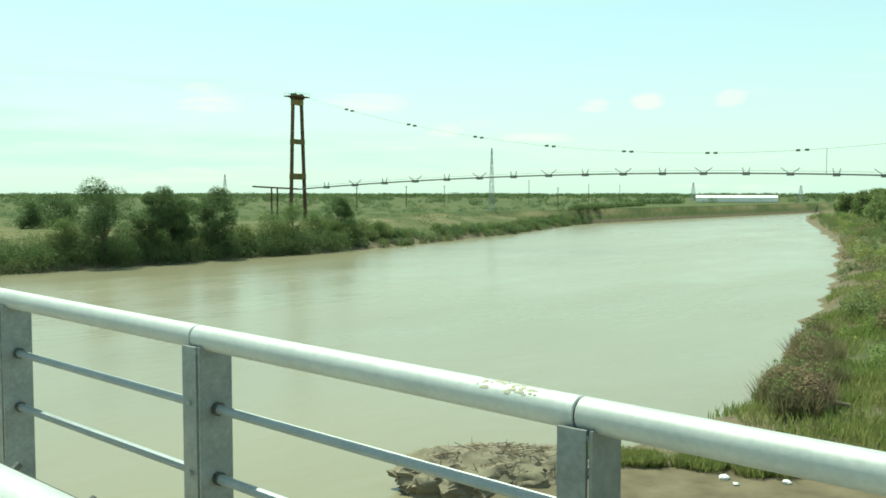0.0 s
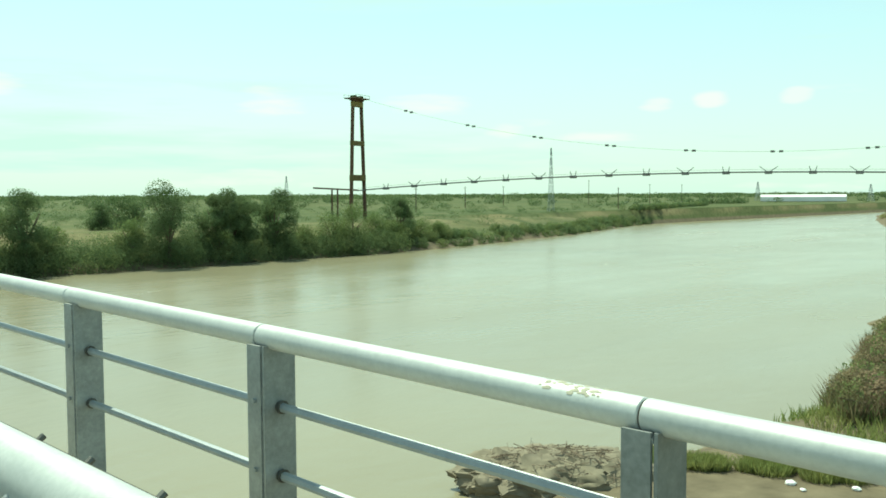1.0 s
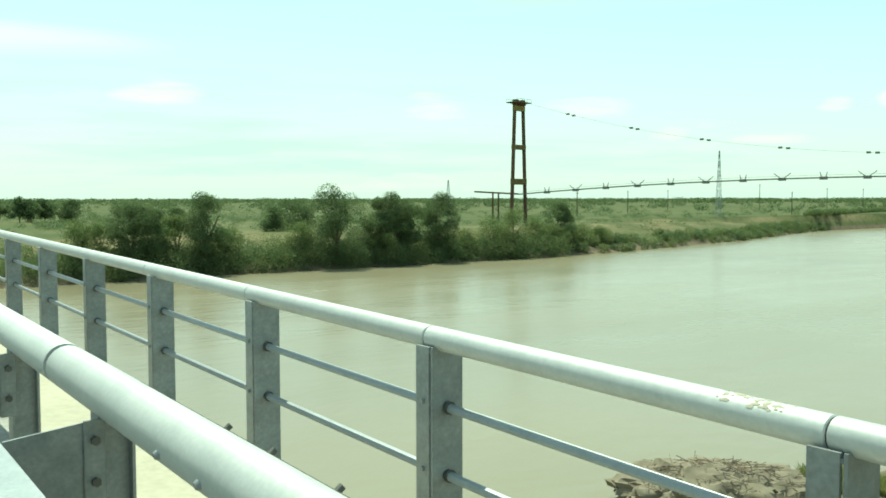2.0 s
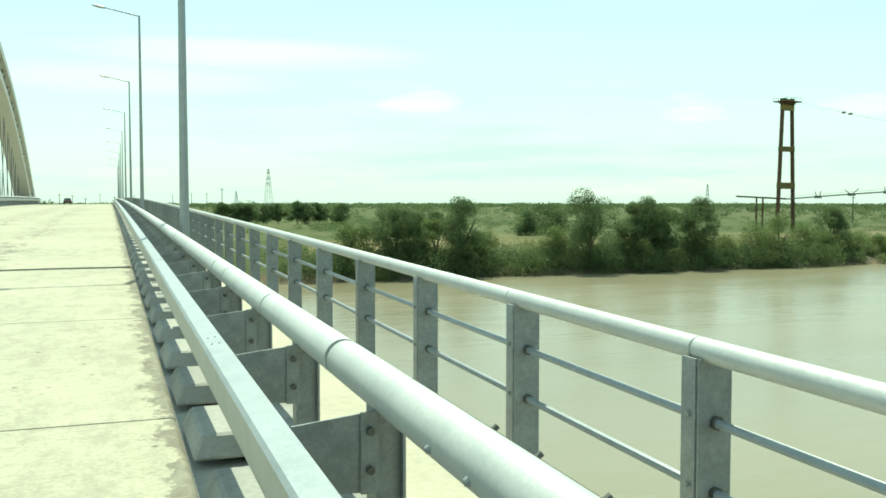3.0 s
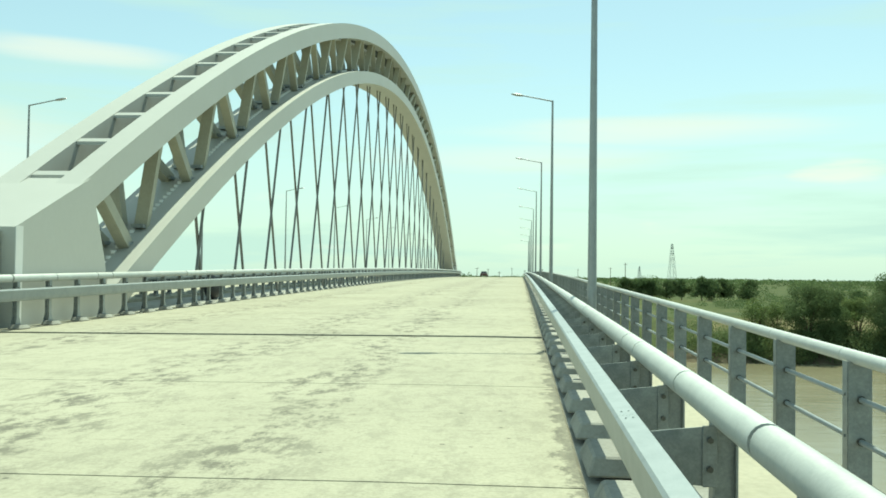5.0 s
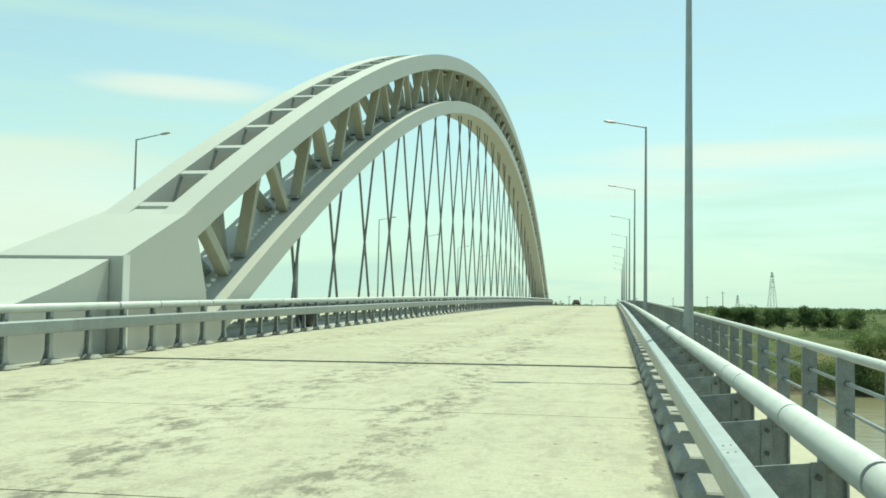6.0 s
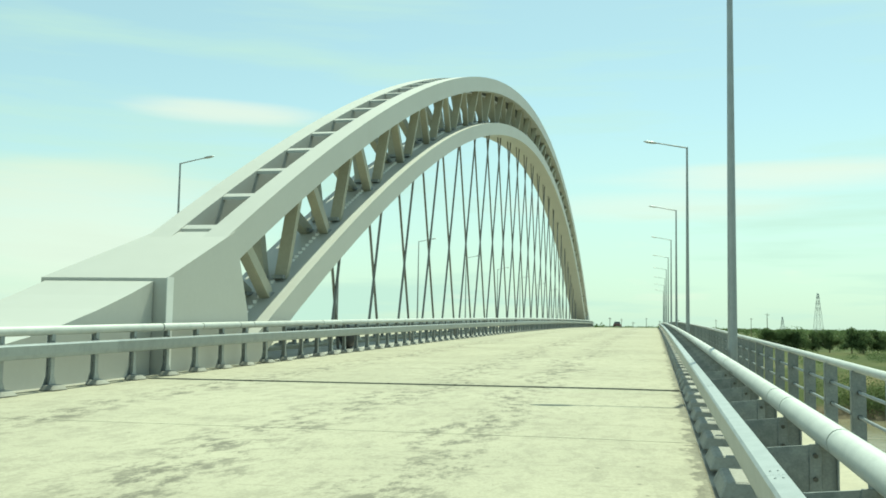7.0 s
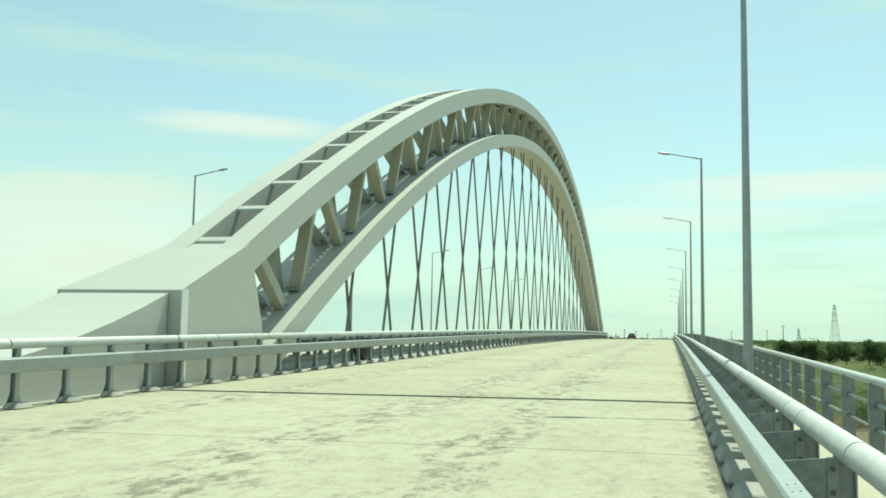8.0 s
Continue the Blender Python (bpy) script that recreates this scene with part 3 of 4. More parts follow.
def make_barrier(x, side, y_first, step, last, label, up=0.0, up_t=0.0, near=0.0, small=False, base=0.0):
    """Posts with base blocks and brackets, a folded beam in front and a tube on top. side: +1 has the road towards smaller x."""
    bar = thing("safety_barrier", (x, 0, 0), label, "barrier")
    s, w = side, 0.06 if small else 0.07
    bm = bmesh.new()
    for a, b, c, d in ((-w, w, -0.006, 0.006), (-w, 0.012 - w, -0.055, 0.055), (w - 0.012, w, -0.055, 0.055)):
        box(bm, a, b, c, d, base, ZP + up_t - 0.05)
    if small:  # flared stiffeners at the post's foot
        for px in (-w - 0.004, w + 0.004):
            vs = [bm.verts.new((px + e, py, pz)) for e in (-0.005, 0.005) for py, pz in ((-0.15, base), (0.15, base), (0.056, base + 0.24), (-0.056, base + 0.24))]
            for f in ((0, 1, 2, 3), (7, 6, 5, 4), (0, 4, 5, 1), (1, 5, 6, 2), (2, 6, 7, 3), (3, 7, 4, 0)):
                bm.faces.new([vs[i] for i in f])
    me_post = mesh_of("post", bm, PLATE)
    bm = bmesh.new()
    vs = [bm.verts.new((s * px, py, pz)) for py in (-0.062, -0.05) for px, pz in ((-0.42 + near, 0.42 + up), (-0.05, 0.40 + up), (-0.05, 0.74 + up), (-0.41 + near, 0.70 + up))]
    for f in ((0, 1, 2, 3), (7, 6, 5, 4), (0, 4, 5, 1), (1, 5, 6, 2), (2, 6, 7, 3), (3, 7, 4, 0)):
        bm.faces.new([vs[i] for i in f])
    box(bm, min(s * -0.13, s * -0.05), max(s * -0.13, s * -0.05), -0.075, -0.0635, 0.40 + up, 0.74 + up, 0.003)
    bmesh.ops.recalc_face_normals(bm, faces=bm.faces)
    me_plate = mesh_of("bracket", bm, PLATE)
    bm = tube(bmesh.new(), (s * -0.09, -0.077, 0), (s * -0.09, -0.098, 0), 0.018, n=6)
    me_bolt = mesh_of("bolt", bm, BOLT)
    # tapered base block that the post is bolted to
    bm = bmesh.new()
    k = 0.5 if small else 1.0
    lo = [(-0.565, -0.26), (0.12, -0.26), (0.12, 0.26), (-0.565, 0.26)]
    hi = [(-0.50, -0.19), (0.12, -0.19), (0.12, 0.19), (-0.50, 0.19)]
    if not small and s > 0:
        lo = [(-0.635, -0.47), (0.12, -0.47), (0.12, 0.47), (-0.635, 0.47)]
        hi = [(-0.575, -0.40), (0.12, -0.40), (0.12, 0.40), (-0.575, 0.40)]
    vs = [bm.verts.new((s * a * k, b, 0.015)) for a, b in lo] + [bm.verts.new((s * a * k * (0.8 if small else 1), b * (0.85 if small else 1), 0.12 if small else 0.16)) for a, b in hi]
    for f in ((4, 5, 6, 7), (0, 1, 5, 4), (1, 2, 6, 5), (2, 3, 7, 6), (3, 0, 4, 7), (3, 2, 1, 0)):
        bm.faces.new([vs[i] for i in f])
    bmesh.ops.recalc_face_normals(bm, faces=bm.faces)
    bmesh.ops.bevel(bm, geom=list(bm.edges), offset=0.018, segments=1, affect="EDGES")
    me_block = mesh_of("base_block", bm, KERB if small else BLOCK)
    # folded beam: flat top flange, sloping face, lower lip
    sec = [(-0.420, 0.705), (-0.535, 0.690), (-0.552, 0.672), (-0.534, 0.50), (-0.515, 0.43), (-0.49, 0.415), (-0.49, 0.424), (-0.508, 0.438), (-0.522, 0.50), (-0.540, 0.665), (-0.528, 0.678), (-0.420, 0.692)]
    sec = [(s * (a + near), b + up) for a, b in sec]
    n = last
    for k in range(n):
        y = y_first + k * step
        z = rise(y)
        post = share("post", me_post, bar, pose(0, y, z + 0.03))
        share("bracket", me_plate, post, pose(0, 0, -0.03))
        if k < 14:
            for h in (0.50, 0.66):
                share("bolt", me_bolt, post, pose(0, 0, h + up - 0.03))
        if s < 0 or small:
            share("base_block", me_block, bar, pose(0, y, z + base))
        elif k < n:
            yb = 6.16 + (k - 8) * 1.46
            share("base_block", me_block, bar, pose(0, yb, rise(yb)))
    lengths = 4
    k = 0
    while k < n:
        j = min(n, k + lengths)
        a, b = y_first + (k - 0.7) * step, y_first + (j - 0.7) * step
        bm = bmesh.new()
        sweep(bm, sec, along(0, 0.0, a, b - 0.002, 1.65))
        beam_ob = part("beam", bm, GALV, bar)
        if a < 45:
            bm = bmesh.new()
            for dy in (-0.12, 0.12):
                for dx in (-0.455, -0.50):
                    c = Vector((s * (dx + near), b + dy, 0.698 + up + (dx + 0.46) * 0.13 + rise(b + dy)))
                    tube(bm, c, c + Vector((0, 0, 0.007)), 0.008, 0.006, 6)
            part("splice_plate", bm, GALV, beam_ob, "line of small splice bolt heads")
        k = j
    # tube in lengths with sleeves at their ends
    y, alt = y_first - 2.2 * step, 0
    spans = [2.04, 2.28, 0.95, 6.0]
    end = y_first + (n - 0.7) * step
    y = 4.53 - 2 * sum(spans) if side > 0 else y
    while y < end:
        b = y + spans[alt % 4]
        bm = bmesh.new()
        wide = 0.036 if alt % 4 == 3 else 0.018
        sweep(bm, circle(0.096, 20), along(0, ZP + up_t, y + 0.014, b - wide, 2.6))
        part("tube", bm, PIPE, bar, smooth=True)
        bm = bmesh.new()
        sweep(bm, circle(0.083, 18), along(0, ZP + up_t, b - wide - 0.02, b + 0.03, 1))
        part("tube_joint", bm, RUBBER, bar)
        if alt % 4 == 3 and b < 60 and side > 0:
            for q in (1.53, 1.88):
                bm = bmesh.new()
                c = Vector((-0.088, b - q, ZP + up_t - 0.022 + rise(b - q)))
                tube(bm, c, c + Vector((-0.018, 0, -0.005)), 0.019, 0.012, 12)
                part("tube_bolt", bm, PLATE, bar, "round-headed bolt")
            # weld seam on the upper side, and through-bolts at the back
            bm = bmesh.new()
            sweep(bm, [(0.096 * math.cos(q) + e, 0.096 * math.sin(q) + g) for q, e, g in ((0.93, 0, -0.002), (0.93, 0.0012, 0.0012), (0.97, 0.001, 0.0014), (0.97, -0.001, -0.002))], along(0, ZP + up_t, b - 6.0 + 0.9, b - 0.9, 2.6))
            part("weld_seam", bm, JOINT, bar, "thin dark weld seam")
            for q in (1.66, 1.98, 2.37):
                bm = bmesh.new()
                c = Vector((0.075, b - q, ZP + up_t + 0.055 + rise(b - q)))
                tube(bm, c, c + Vector((0.022, 0, 0.016)), 0.011, 0.011, 8)
                part("tube_bolt", bm, BOLT, bar, "dark through-bolt")
        y, alt = b, alt + 1
    return bar


make_barrier(XP, 1, BAR0 - 6 * BAR_STEP, BAR_STEP, 112, "galvanised safety barrier with steel tube along the kerb")
make_barrier(-12.02, -1, 15.03 - 9 * 1.50, 1.50, 122, "galvanised safety barrier in front of the white arch", 0.155, 0.29, 0.25, True, FALL)

make_barrier(-15.75, 1, 4.0, 1.50, 118, "galvanised safety barrier along the second carriageway", 0.0, 0.0, 0.25, True)

# ---- lamps ----
XL, LAMP0, LAMP_STEP, LAMP_H = 1.70, 22.05, 31.5, 11.2


def make_lamp(x, y, side):
    lamp = thing("street_lamp", (x, y, rise(y)), "tall grey steel street lamp with one bent arm", "street lamp", "lamps along the bridge")
    part("pole", tube(bmesh.new(), (0, 0, -0.2), (0, 0, LAMP_H), 0.115, 0.055, 12), LAMP, lamp, smooth=True)
    part("arm", tube(bmesh.new(), (0, 0, LAMP_H - 0.04), (-side * 1.75, 0, LAMP_H + 0.30), 0.042, 0.034, 8), LAMP, lamp, smooth=True)
    bm = bmesh.new()
    bmesh.ops.create_uvsphere(bm, u_segments=12, v_segments=8, radius=1, matrix=Matrix.Translation((-side * 2.05, 0, LAMP_H + 0.345)) @ Matrix.Rotation(side * radians(9), 4, "Y") @ Matrix.Diagonal((0.40, 0.15, 0.075, 1)))
    part("lamp_head", bm, LAMP, lamp, "flat oval lamp head", True)
    return lamp


for k in range(9):
    make_lamp(XL + 0.09 * k, LAMP0 + k * LAMP_STEP, 1)
for k in range(9):
    make_lamp(-30.8, 54.5 + k * LAMP_STEP, -1)

# ---- the arch ----
AX, CH_W, GAP = -13.68, 0.80, 1.06
XR = AX + GAP / 2 + CH_W / 2  # middles of the two upper chords
XLFT = AX - GAP / 2 - CH_W / 2


def arch_top(y):
    return (y - 17.5) * (183.0 - y) * 4 * 24.2 / 165.5 ** 2


def arch_low(y):
    return (y - 26.9) * (173.6 - y) * 0.0037


def make_arch():
    arch = thing("bridge_arch", (AX, 100, 0), "white painted steel truss arch over the median", "bridge arch")

    def curve(fn, y0, y1, n):
        return [(0, y0 + (y1 - y0) * i / n - 100, fn(y0 + (y1 - y0) * i / n)) for i in range(n + 1)]

    for x in (XR - AX, XLFT - AX):
        bm = bmesh.new()
        w = CH_W / 2
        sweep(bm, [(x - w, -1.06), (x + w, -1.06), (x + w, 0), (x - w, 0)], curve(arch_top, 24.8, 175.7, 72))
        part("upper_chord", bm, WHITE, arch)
    bm = bmesh.new()
    w = 1.24
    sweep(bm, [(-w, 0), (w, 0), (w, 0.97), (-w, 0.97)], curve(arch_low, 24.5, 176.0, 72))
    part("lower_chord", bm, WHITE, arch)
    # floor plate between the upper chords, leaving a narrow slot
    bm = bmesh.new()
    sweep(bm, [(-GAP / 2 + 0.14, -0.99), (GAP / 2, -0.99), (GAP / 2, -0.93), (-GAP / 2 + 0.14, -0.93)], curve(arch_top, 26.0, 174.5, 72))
    # its dark colour stands in for the shade between the chords
    part("floor_plate", bm, SHADEPLATE, arch, "floor plate painted dark for the shade between the chords")
    # battens between the upper chords
    n = 58
    for i in range(n):
        y = 25.6 + (174.9 - 25.6) * i / (n - 1)
        bm = bmesh.new()
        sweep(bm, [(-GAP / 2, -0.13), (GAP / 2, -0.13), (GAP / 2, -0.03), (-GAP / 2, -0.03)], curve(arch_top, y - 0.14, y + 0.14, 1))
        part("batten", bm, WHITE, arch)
    # in both side planes a slanted and a steep strut in each panel, mirrored about the crown
    k = 0
    while 26.65 + 5.6 * k < 99:
        y = 26.65 + 5.6 * k
        for top, low in ((y, y + 3.2), (y + 4.5, y + 4.45)):
            for flip in (0, 1):
                yt, yb = (200.5 - top, 200.5 - low) if flip else (top, low)
                for x in (XR - AX, XLFT - AX):
                    bm = beam(bmesh.new(), (x * 0.92, yt - 100, arch_top(yt) - 0.9), (x * 0.42, yb - 100, arch_low(yb) + 0.95), 0.36, 0.44)
                    strut = part("strut", bm, CREAM, arch)
                    bm = box(bmesh.new(), x * 0.42 - 0.22, x * 0.42 + 0.22, yb - 100 - 0.4, yb - 100 + 0.4, arch_low(yb) + 0.93, arch_low(yb) + 1.06)
                    part("gusset", bm, PLATE, strut, "dark steel gusset")
        k += 1
    # line of white blocks on the lower chord's top, standing for light through slots
    bm = bmesh.new()
    for i in range(400):
        y = 28.6 + 0.358 * i
        box(bm, 0.16, 0.28, y - 100 - 0.09, y - 100 + 0.09, arch_low(y) + 0.88, arch_low(y) + 1.03)
    tagged(part("cleat_strip", bm, SHED, arch, "row of small white blocks standing for light through slots"), kind="stuff")
    # crossing hangers
    k = 23
    for i in range(k):
        y = 37.95 + (162.0 - 37.95) * i / (k - 1)
        half = max(0.50, 0.21 * (arch_low(y) - rise(y)) - 0.35)
        for lean in (-1, 1):
            yt, yb = y + lean * half, y - lean * half
            part("hanger", tube(bmesh.new(), (0.05 * lean, yb - 100, rise(yb) - 0.15), (0.05 * lean, yt - 100, arch_low(yt) + 0.1), 0.065, n=6), CABLE, arch)
    # plated feet
    for f, c in ((1, 0.0), (-1, 200.5)):
        bm = bmesh.new()
        side = [(26.7, 0.1), (26.3, 1.9), (25.3, 4.29), (21.45, 2.69), (21.45, 0.0)]
        ring = [[bm.verts.new((x - (1.0 if x < 0 and yy < 22 else 0), c + f * yy - 100, zz)) for yy, zz in side] for x in (-1.36, 1.36)]
        bm.faces.new(ring[0])
        bm.faces.new(ring[1][::-1])
        for i in range(len(side)):
            j = (i + 1) % len(side)
            bm.faces.new((ring[0][i], ring[1][i], ring[1][j], ring[0][j]))
        bmesh.ops.recalc_face_normals(bm, faces=bm.faces)
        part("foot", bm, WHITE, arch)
        # added strip, whiter than the foot to paint the light on its edge
        bm = box(bmesh.new(), 1.361, 1.385, c + f * 21.60 - 100 - 0.16, c + f * 21.60 - 100 + 0.16, 0.0, 2.72)
        part("cover_strip", bm, SHED, arch, "white strip painted for the light on the foot's edge")
        bm = bmesh.new()
        n = 10
        rows = []
        for i in range(n + 1):
            u = i / n
            yy = 21.40 - 11.5 * u
            zz = 0.50 + 2.10 * (1 - u) ** 2.05
            rows.append([bm.verts.new((x, c + f * yy - 100, z)) for x, z in ((-2.2 - 0.3 * u, 0.0), (1.00, 0.0), (1.00, zz), (-2.2 - 0.3 * u, zz))])
        for a, b in zip(rows, rows[1:]):
            for q in range(4):
                bm.faces.new((a[q], a[(q + 1) % 4], b[(q + 1) % 4], b[q]))
        bm.faces.new(rows[0])
        bm.faces.new(rows[-1][::-1])
        bmesh.ops.recalc_face_normals(bm, faces=bm.faces)
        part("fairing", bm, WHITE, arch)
    return arch


make_arch()


# ---- plants ----
def leaf_cloud(seed, lobes, count, size, flat=0.0):
    """Vertices and faces of many small leaf clumps spread in the outer part of lobes (x, y, z, rx, ry, rz)."""
    g = np.random.default_rng(seed)
    w = np.array([a * b + b * c + a * c for *_, a, b, c in lobes])
    which = g.choice(len(lobes), count, p=w / w.sum())
    L = np.array(lobes)[which]
    v = g.normal(size=(count, 3))
    v /= np.linalg.norm(v, axis=1)[:, None]
    r = g.uniform(0.45, 1.0, count) ** 0.6
    c = L[:, :3] + v * L[:, 3:] * r[:, None] * g.uniform(0.85, 1.12, (count, 1))
    n = v * 0.8 + g.normal(size=(count, 3)) * 0.7 + np.array([0, 0, 0.35])
    n /= np.linalg.norm(n, axis=1)[:, None]
    t = np.cross(n, g.normal(size=(count, 3)))
    t /= np.linalg.norm(t, axis=1)[:, None]
    b = np.cross(n, t)
    s = (size * g.uniform(0.6, 1.4, count))[:, None]
    asp = g.uniform(0.5, 0.9, count)[:, None]
    q = np.stack([c - t * s, c + b * s * asp * 0.8, c + t * s, c - b * s * asp], 1)
    return q.reshape(-1, 3)


def leaf_mesh(name, pts, mat):
    me = bpy.data.meshes.new(name)
    k = len(pts) // 4
    me.vertices.add(len(pts))
    me.vertices.foreach_set("co", np.asarray(pts, np.float32).ravel())
    me.loops.add(k * 4)
    me.loops.foreach_set("vertex_index", np.arange(k * 4, dtype=np.int32))
    me.polygons.add(k)
    me.polygons.foreach_set("loop_start", np.arange(0, k * 4, 4, dtype=np.int32))
    me.update(calc_edges=True)
    me.materials.append(mat)
    return me


def make_tree(x, y, height, spread, seed, mat, label, name="tree", count=19000, size=0.115, low=0.12, group=""):
    g = random.Random(seed)
    z = float(ground_height(x, y))
    t = thing(name, (x, y, z - 0.15), label, name, group)
    bm = bmesh.new()
    tops = []
    lean = g.uniform(-0.06, 0.06)
    fork = height * g.uniform(0.2, 0.3)
    tube(bm, (0, 0, -0.2), (lean * fork, 0, fork), height * 0.026, height * 0.019, 7)
    for i in range(6):
        a = i * 1.05 + g.uniform(-0.4, 0.4)
        out, up = spread * g.uniform(0.25, 0.62), height * g.uniform(0.5, 0.9)
        tip = (math.cos(a) * out, math.sin(a) * out, up)
        mid = (tip[0] * 0.45, tip[1] * 0.45, fork + (up - fork) * 0.55)
        tube(bm, (lean * fork, 0, fork * 0.95), mid, height * 0.014, height * 0.009, 6)
        tube(bm, mid, tip, height * 0.009, height * 0.003, 5)
        tops.append(tip)
    part("trunk", bm, BARK, t)
    lobes = []
    for i in range(30):
        u = g.uniform(low, 0.95)
        wide = spread * (0.35 + 0.65 * math.sin(math.pi * min(1, (u - low + 0.12) / (1.12 - low))))
        a, r = g.uniform(0, 6.28), g.uniform(0.1, 0.9)
        s = spread * g.uniform(0.24, 0.44)
        lobes.append((math.cos(a) * wide * r, math.sin(a) * wide * r, height * u, s, s, s * g.uniform(0.6, 0.95)))
    lobes.append((0, 0, height * 0.93, spread * 0.22, spread * 0.22, height * 0.08))
    me = leaf_mesh("crown", leaf_cloud(seed, lobes, count, size), mat)
    ob = new("crown", me)
    ob.parent = t
    return t


for i, (x, y, h, s) in enumerate([(44, 143.2, 10.9, 3.6), (47.8, 144.5, 9.4, 3.0), (56.3, 143.6, 12.6, 3.4), (80.3, 143.2, 13.8, 4.7), (90.2, 144.6, 11.4, 3.2), (93.8, 144.8, 12.2, 3.6), (97, 146, 11.2, 3.0), (103.8, 145, 12.0, 3.5), (142, 150, 9.6, 3.3)]):
    make_tree(x, y, h, s * 1.28, 100 + i, LEAF, "leafy dark green riverside tree on the far bank", group="trees on the far bank")
for i, (x, y, h, s) in enumerate([(36.4, 144, 8.0, 2.9), (40, 146, 7.0, 2.6), (52, 145.5, 8.4, 2.8), (60, 144.5, 6.5, 2.6), (90, 142.6, 6.4, 2.9), (74, 144, 7.0, 3.0), (110.5, 145, 5.0, 3.0), (118, 145, 7.4, 3.8), (124.5, 146, 8.0, 3.8), (131, 146.5, 6.0, 3.4), (137, 147.5, 5.0, 3.4), (148, 150, 4.6, 3.4), (157, 153, 3.8, 3.2)]):
    make_tree(x, y, h, s * 1.25, 300 + i, LEAF2, "pale green willow bush at the water's edge", "bush", 7000, 0.115, 0.06, "bushes on the far bank")
for i, (x, y, h, s) in enumerate([(82, 172, 5.2, 3.0), (88, 178, 6.4, 4.2), (94, 181, 5.6, 3.6), (70, 196, 4.6, 2.8), (128, 182, 4.6, 3.2), (134, 190, 5.0, 3.4), (59, 176, 4.2, 2.8)]):
    make_tree(x, y, h, s * 1.2, 150 + i, LEAF, "low rounded tree on the grassy plain", "tree", 4200, 0.15, 0.05, "trees behind the far bank")


def far_rows():
    """A row of orchard trees on the plain, and one tree apart."""
    for i in range(8):
        make_tree(32 + i * 4.2 + rnd.uniform(-0.8, 0.8), 281 - i * 0.6 + rnd.uniform(-3, 3), rnd.uniform(6.0, 7.0), rnd.uniform(3.4, 4.0), 500 + i, LEAF, "round dark green orchard tree in a row", "tree", 4500, 0.19, 0.22, "orchard row")
    make_tree(67.5, 277, 6.2, 3.7, 521, LEAF, "round dark green tree on the plain", "tree", 4500, 0.19, 0.12)


far_rows()


def bank_strip(name, label, pts, off, n, hgt, size, mats, seed, width=4.0, cat="bushes", each=125):
    """Shrubs along a line of the shore, many small clumps in one mesh a colour."""
    g = random.Random(seed)
    pts = [Vector((*q, 0)) for q in pts]
    seg = [(a, b, (b - a).length) for a, b in zip(pts, pts[1:])]
    total = sum(s for *_, s in seg)
    groups = [[] for _ in mats]
    for i in range(n):
        d = g.uniform(0, total)
        for a, b, s in seg:
            if d <= s:
                break
            d -= s
        u = (b - a).normalized()
        nrm = Vector((-u.y, u.x, 0)) * off
        q = a + u * d + nrm * (g.uniform(0, 1) * width - 1.6)
        if noise.noise(q * 0.13) < -0.2 and g.random() < 0.65:
            continue
        z = float(ground_height(q.x, q.y))
        h = hgt * g.uniform(0.35, 1.2)
        r = h * g.uniform(0.5, 0.85)
        pick = min(int(g.random() ** 1.3 * len(mats)), len(mats) - 1)
        groups[pick].append((q.x, q.y, max(z, WATER_Z) + h * 0.42, r, r, h * 0.6))
    for j, (lobes, mat) in enumerate(zip(groups, mats)):
        if lobes:
            tagged(new(name, leaf_mesh(name, leaf_cloud(seed + j, lobes, len(lobes) * each, size), mat)), label, cat, kind="stuff")


bank_strip("shrubs", "dense dark green shrubs along the far river bank", [(24, 140.5), (60, 142.5), (84, 141.5), (111, 143.5), (128, 142.5), (135, 143.5)], 1, 520, 3.9, 0.12, (LEAF, LEAF2, LEAF), 41, 7, each=330)
bank_strip("shrubs", "low green scrub along the far river bank", [(135, 146), (153, 146), (218, 161), (284, 184), (428, 225)], 1, 760, 2.0, 0.14, (LEAF2, LEAF, LEAF), 43, 8, each=190)
bank_strip("thicket", "brown tamarisk and green bushes on the near bank", [(60, 18.0), (68, 20.5), (116, 32.5), (231, 66), (420, 137)], -1, 400, 2.4, 0.12, (LEAF2, GRASS, LEAF2, GRASS, REED), 47, 22, each=300)

# ---- pipeline crossing ----
TX, TY = 150.0, 174.0
DX, DY = 0.24, -0.97


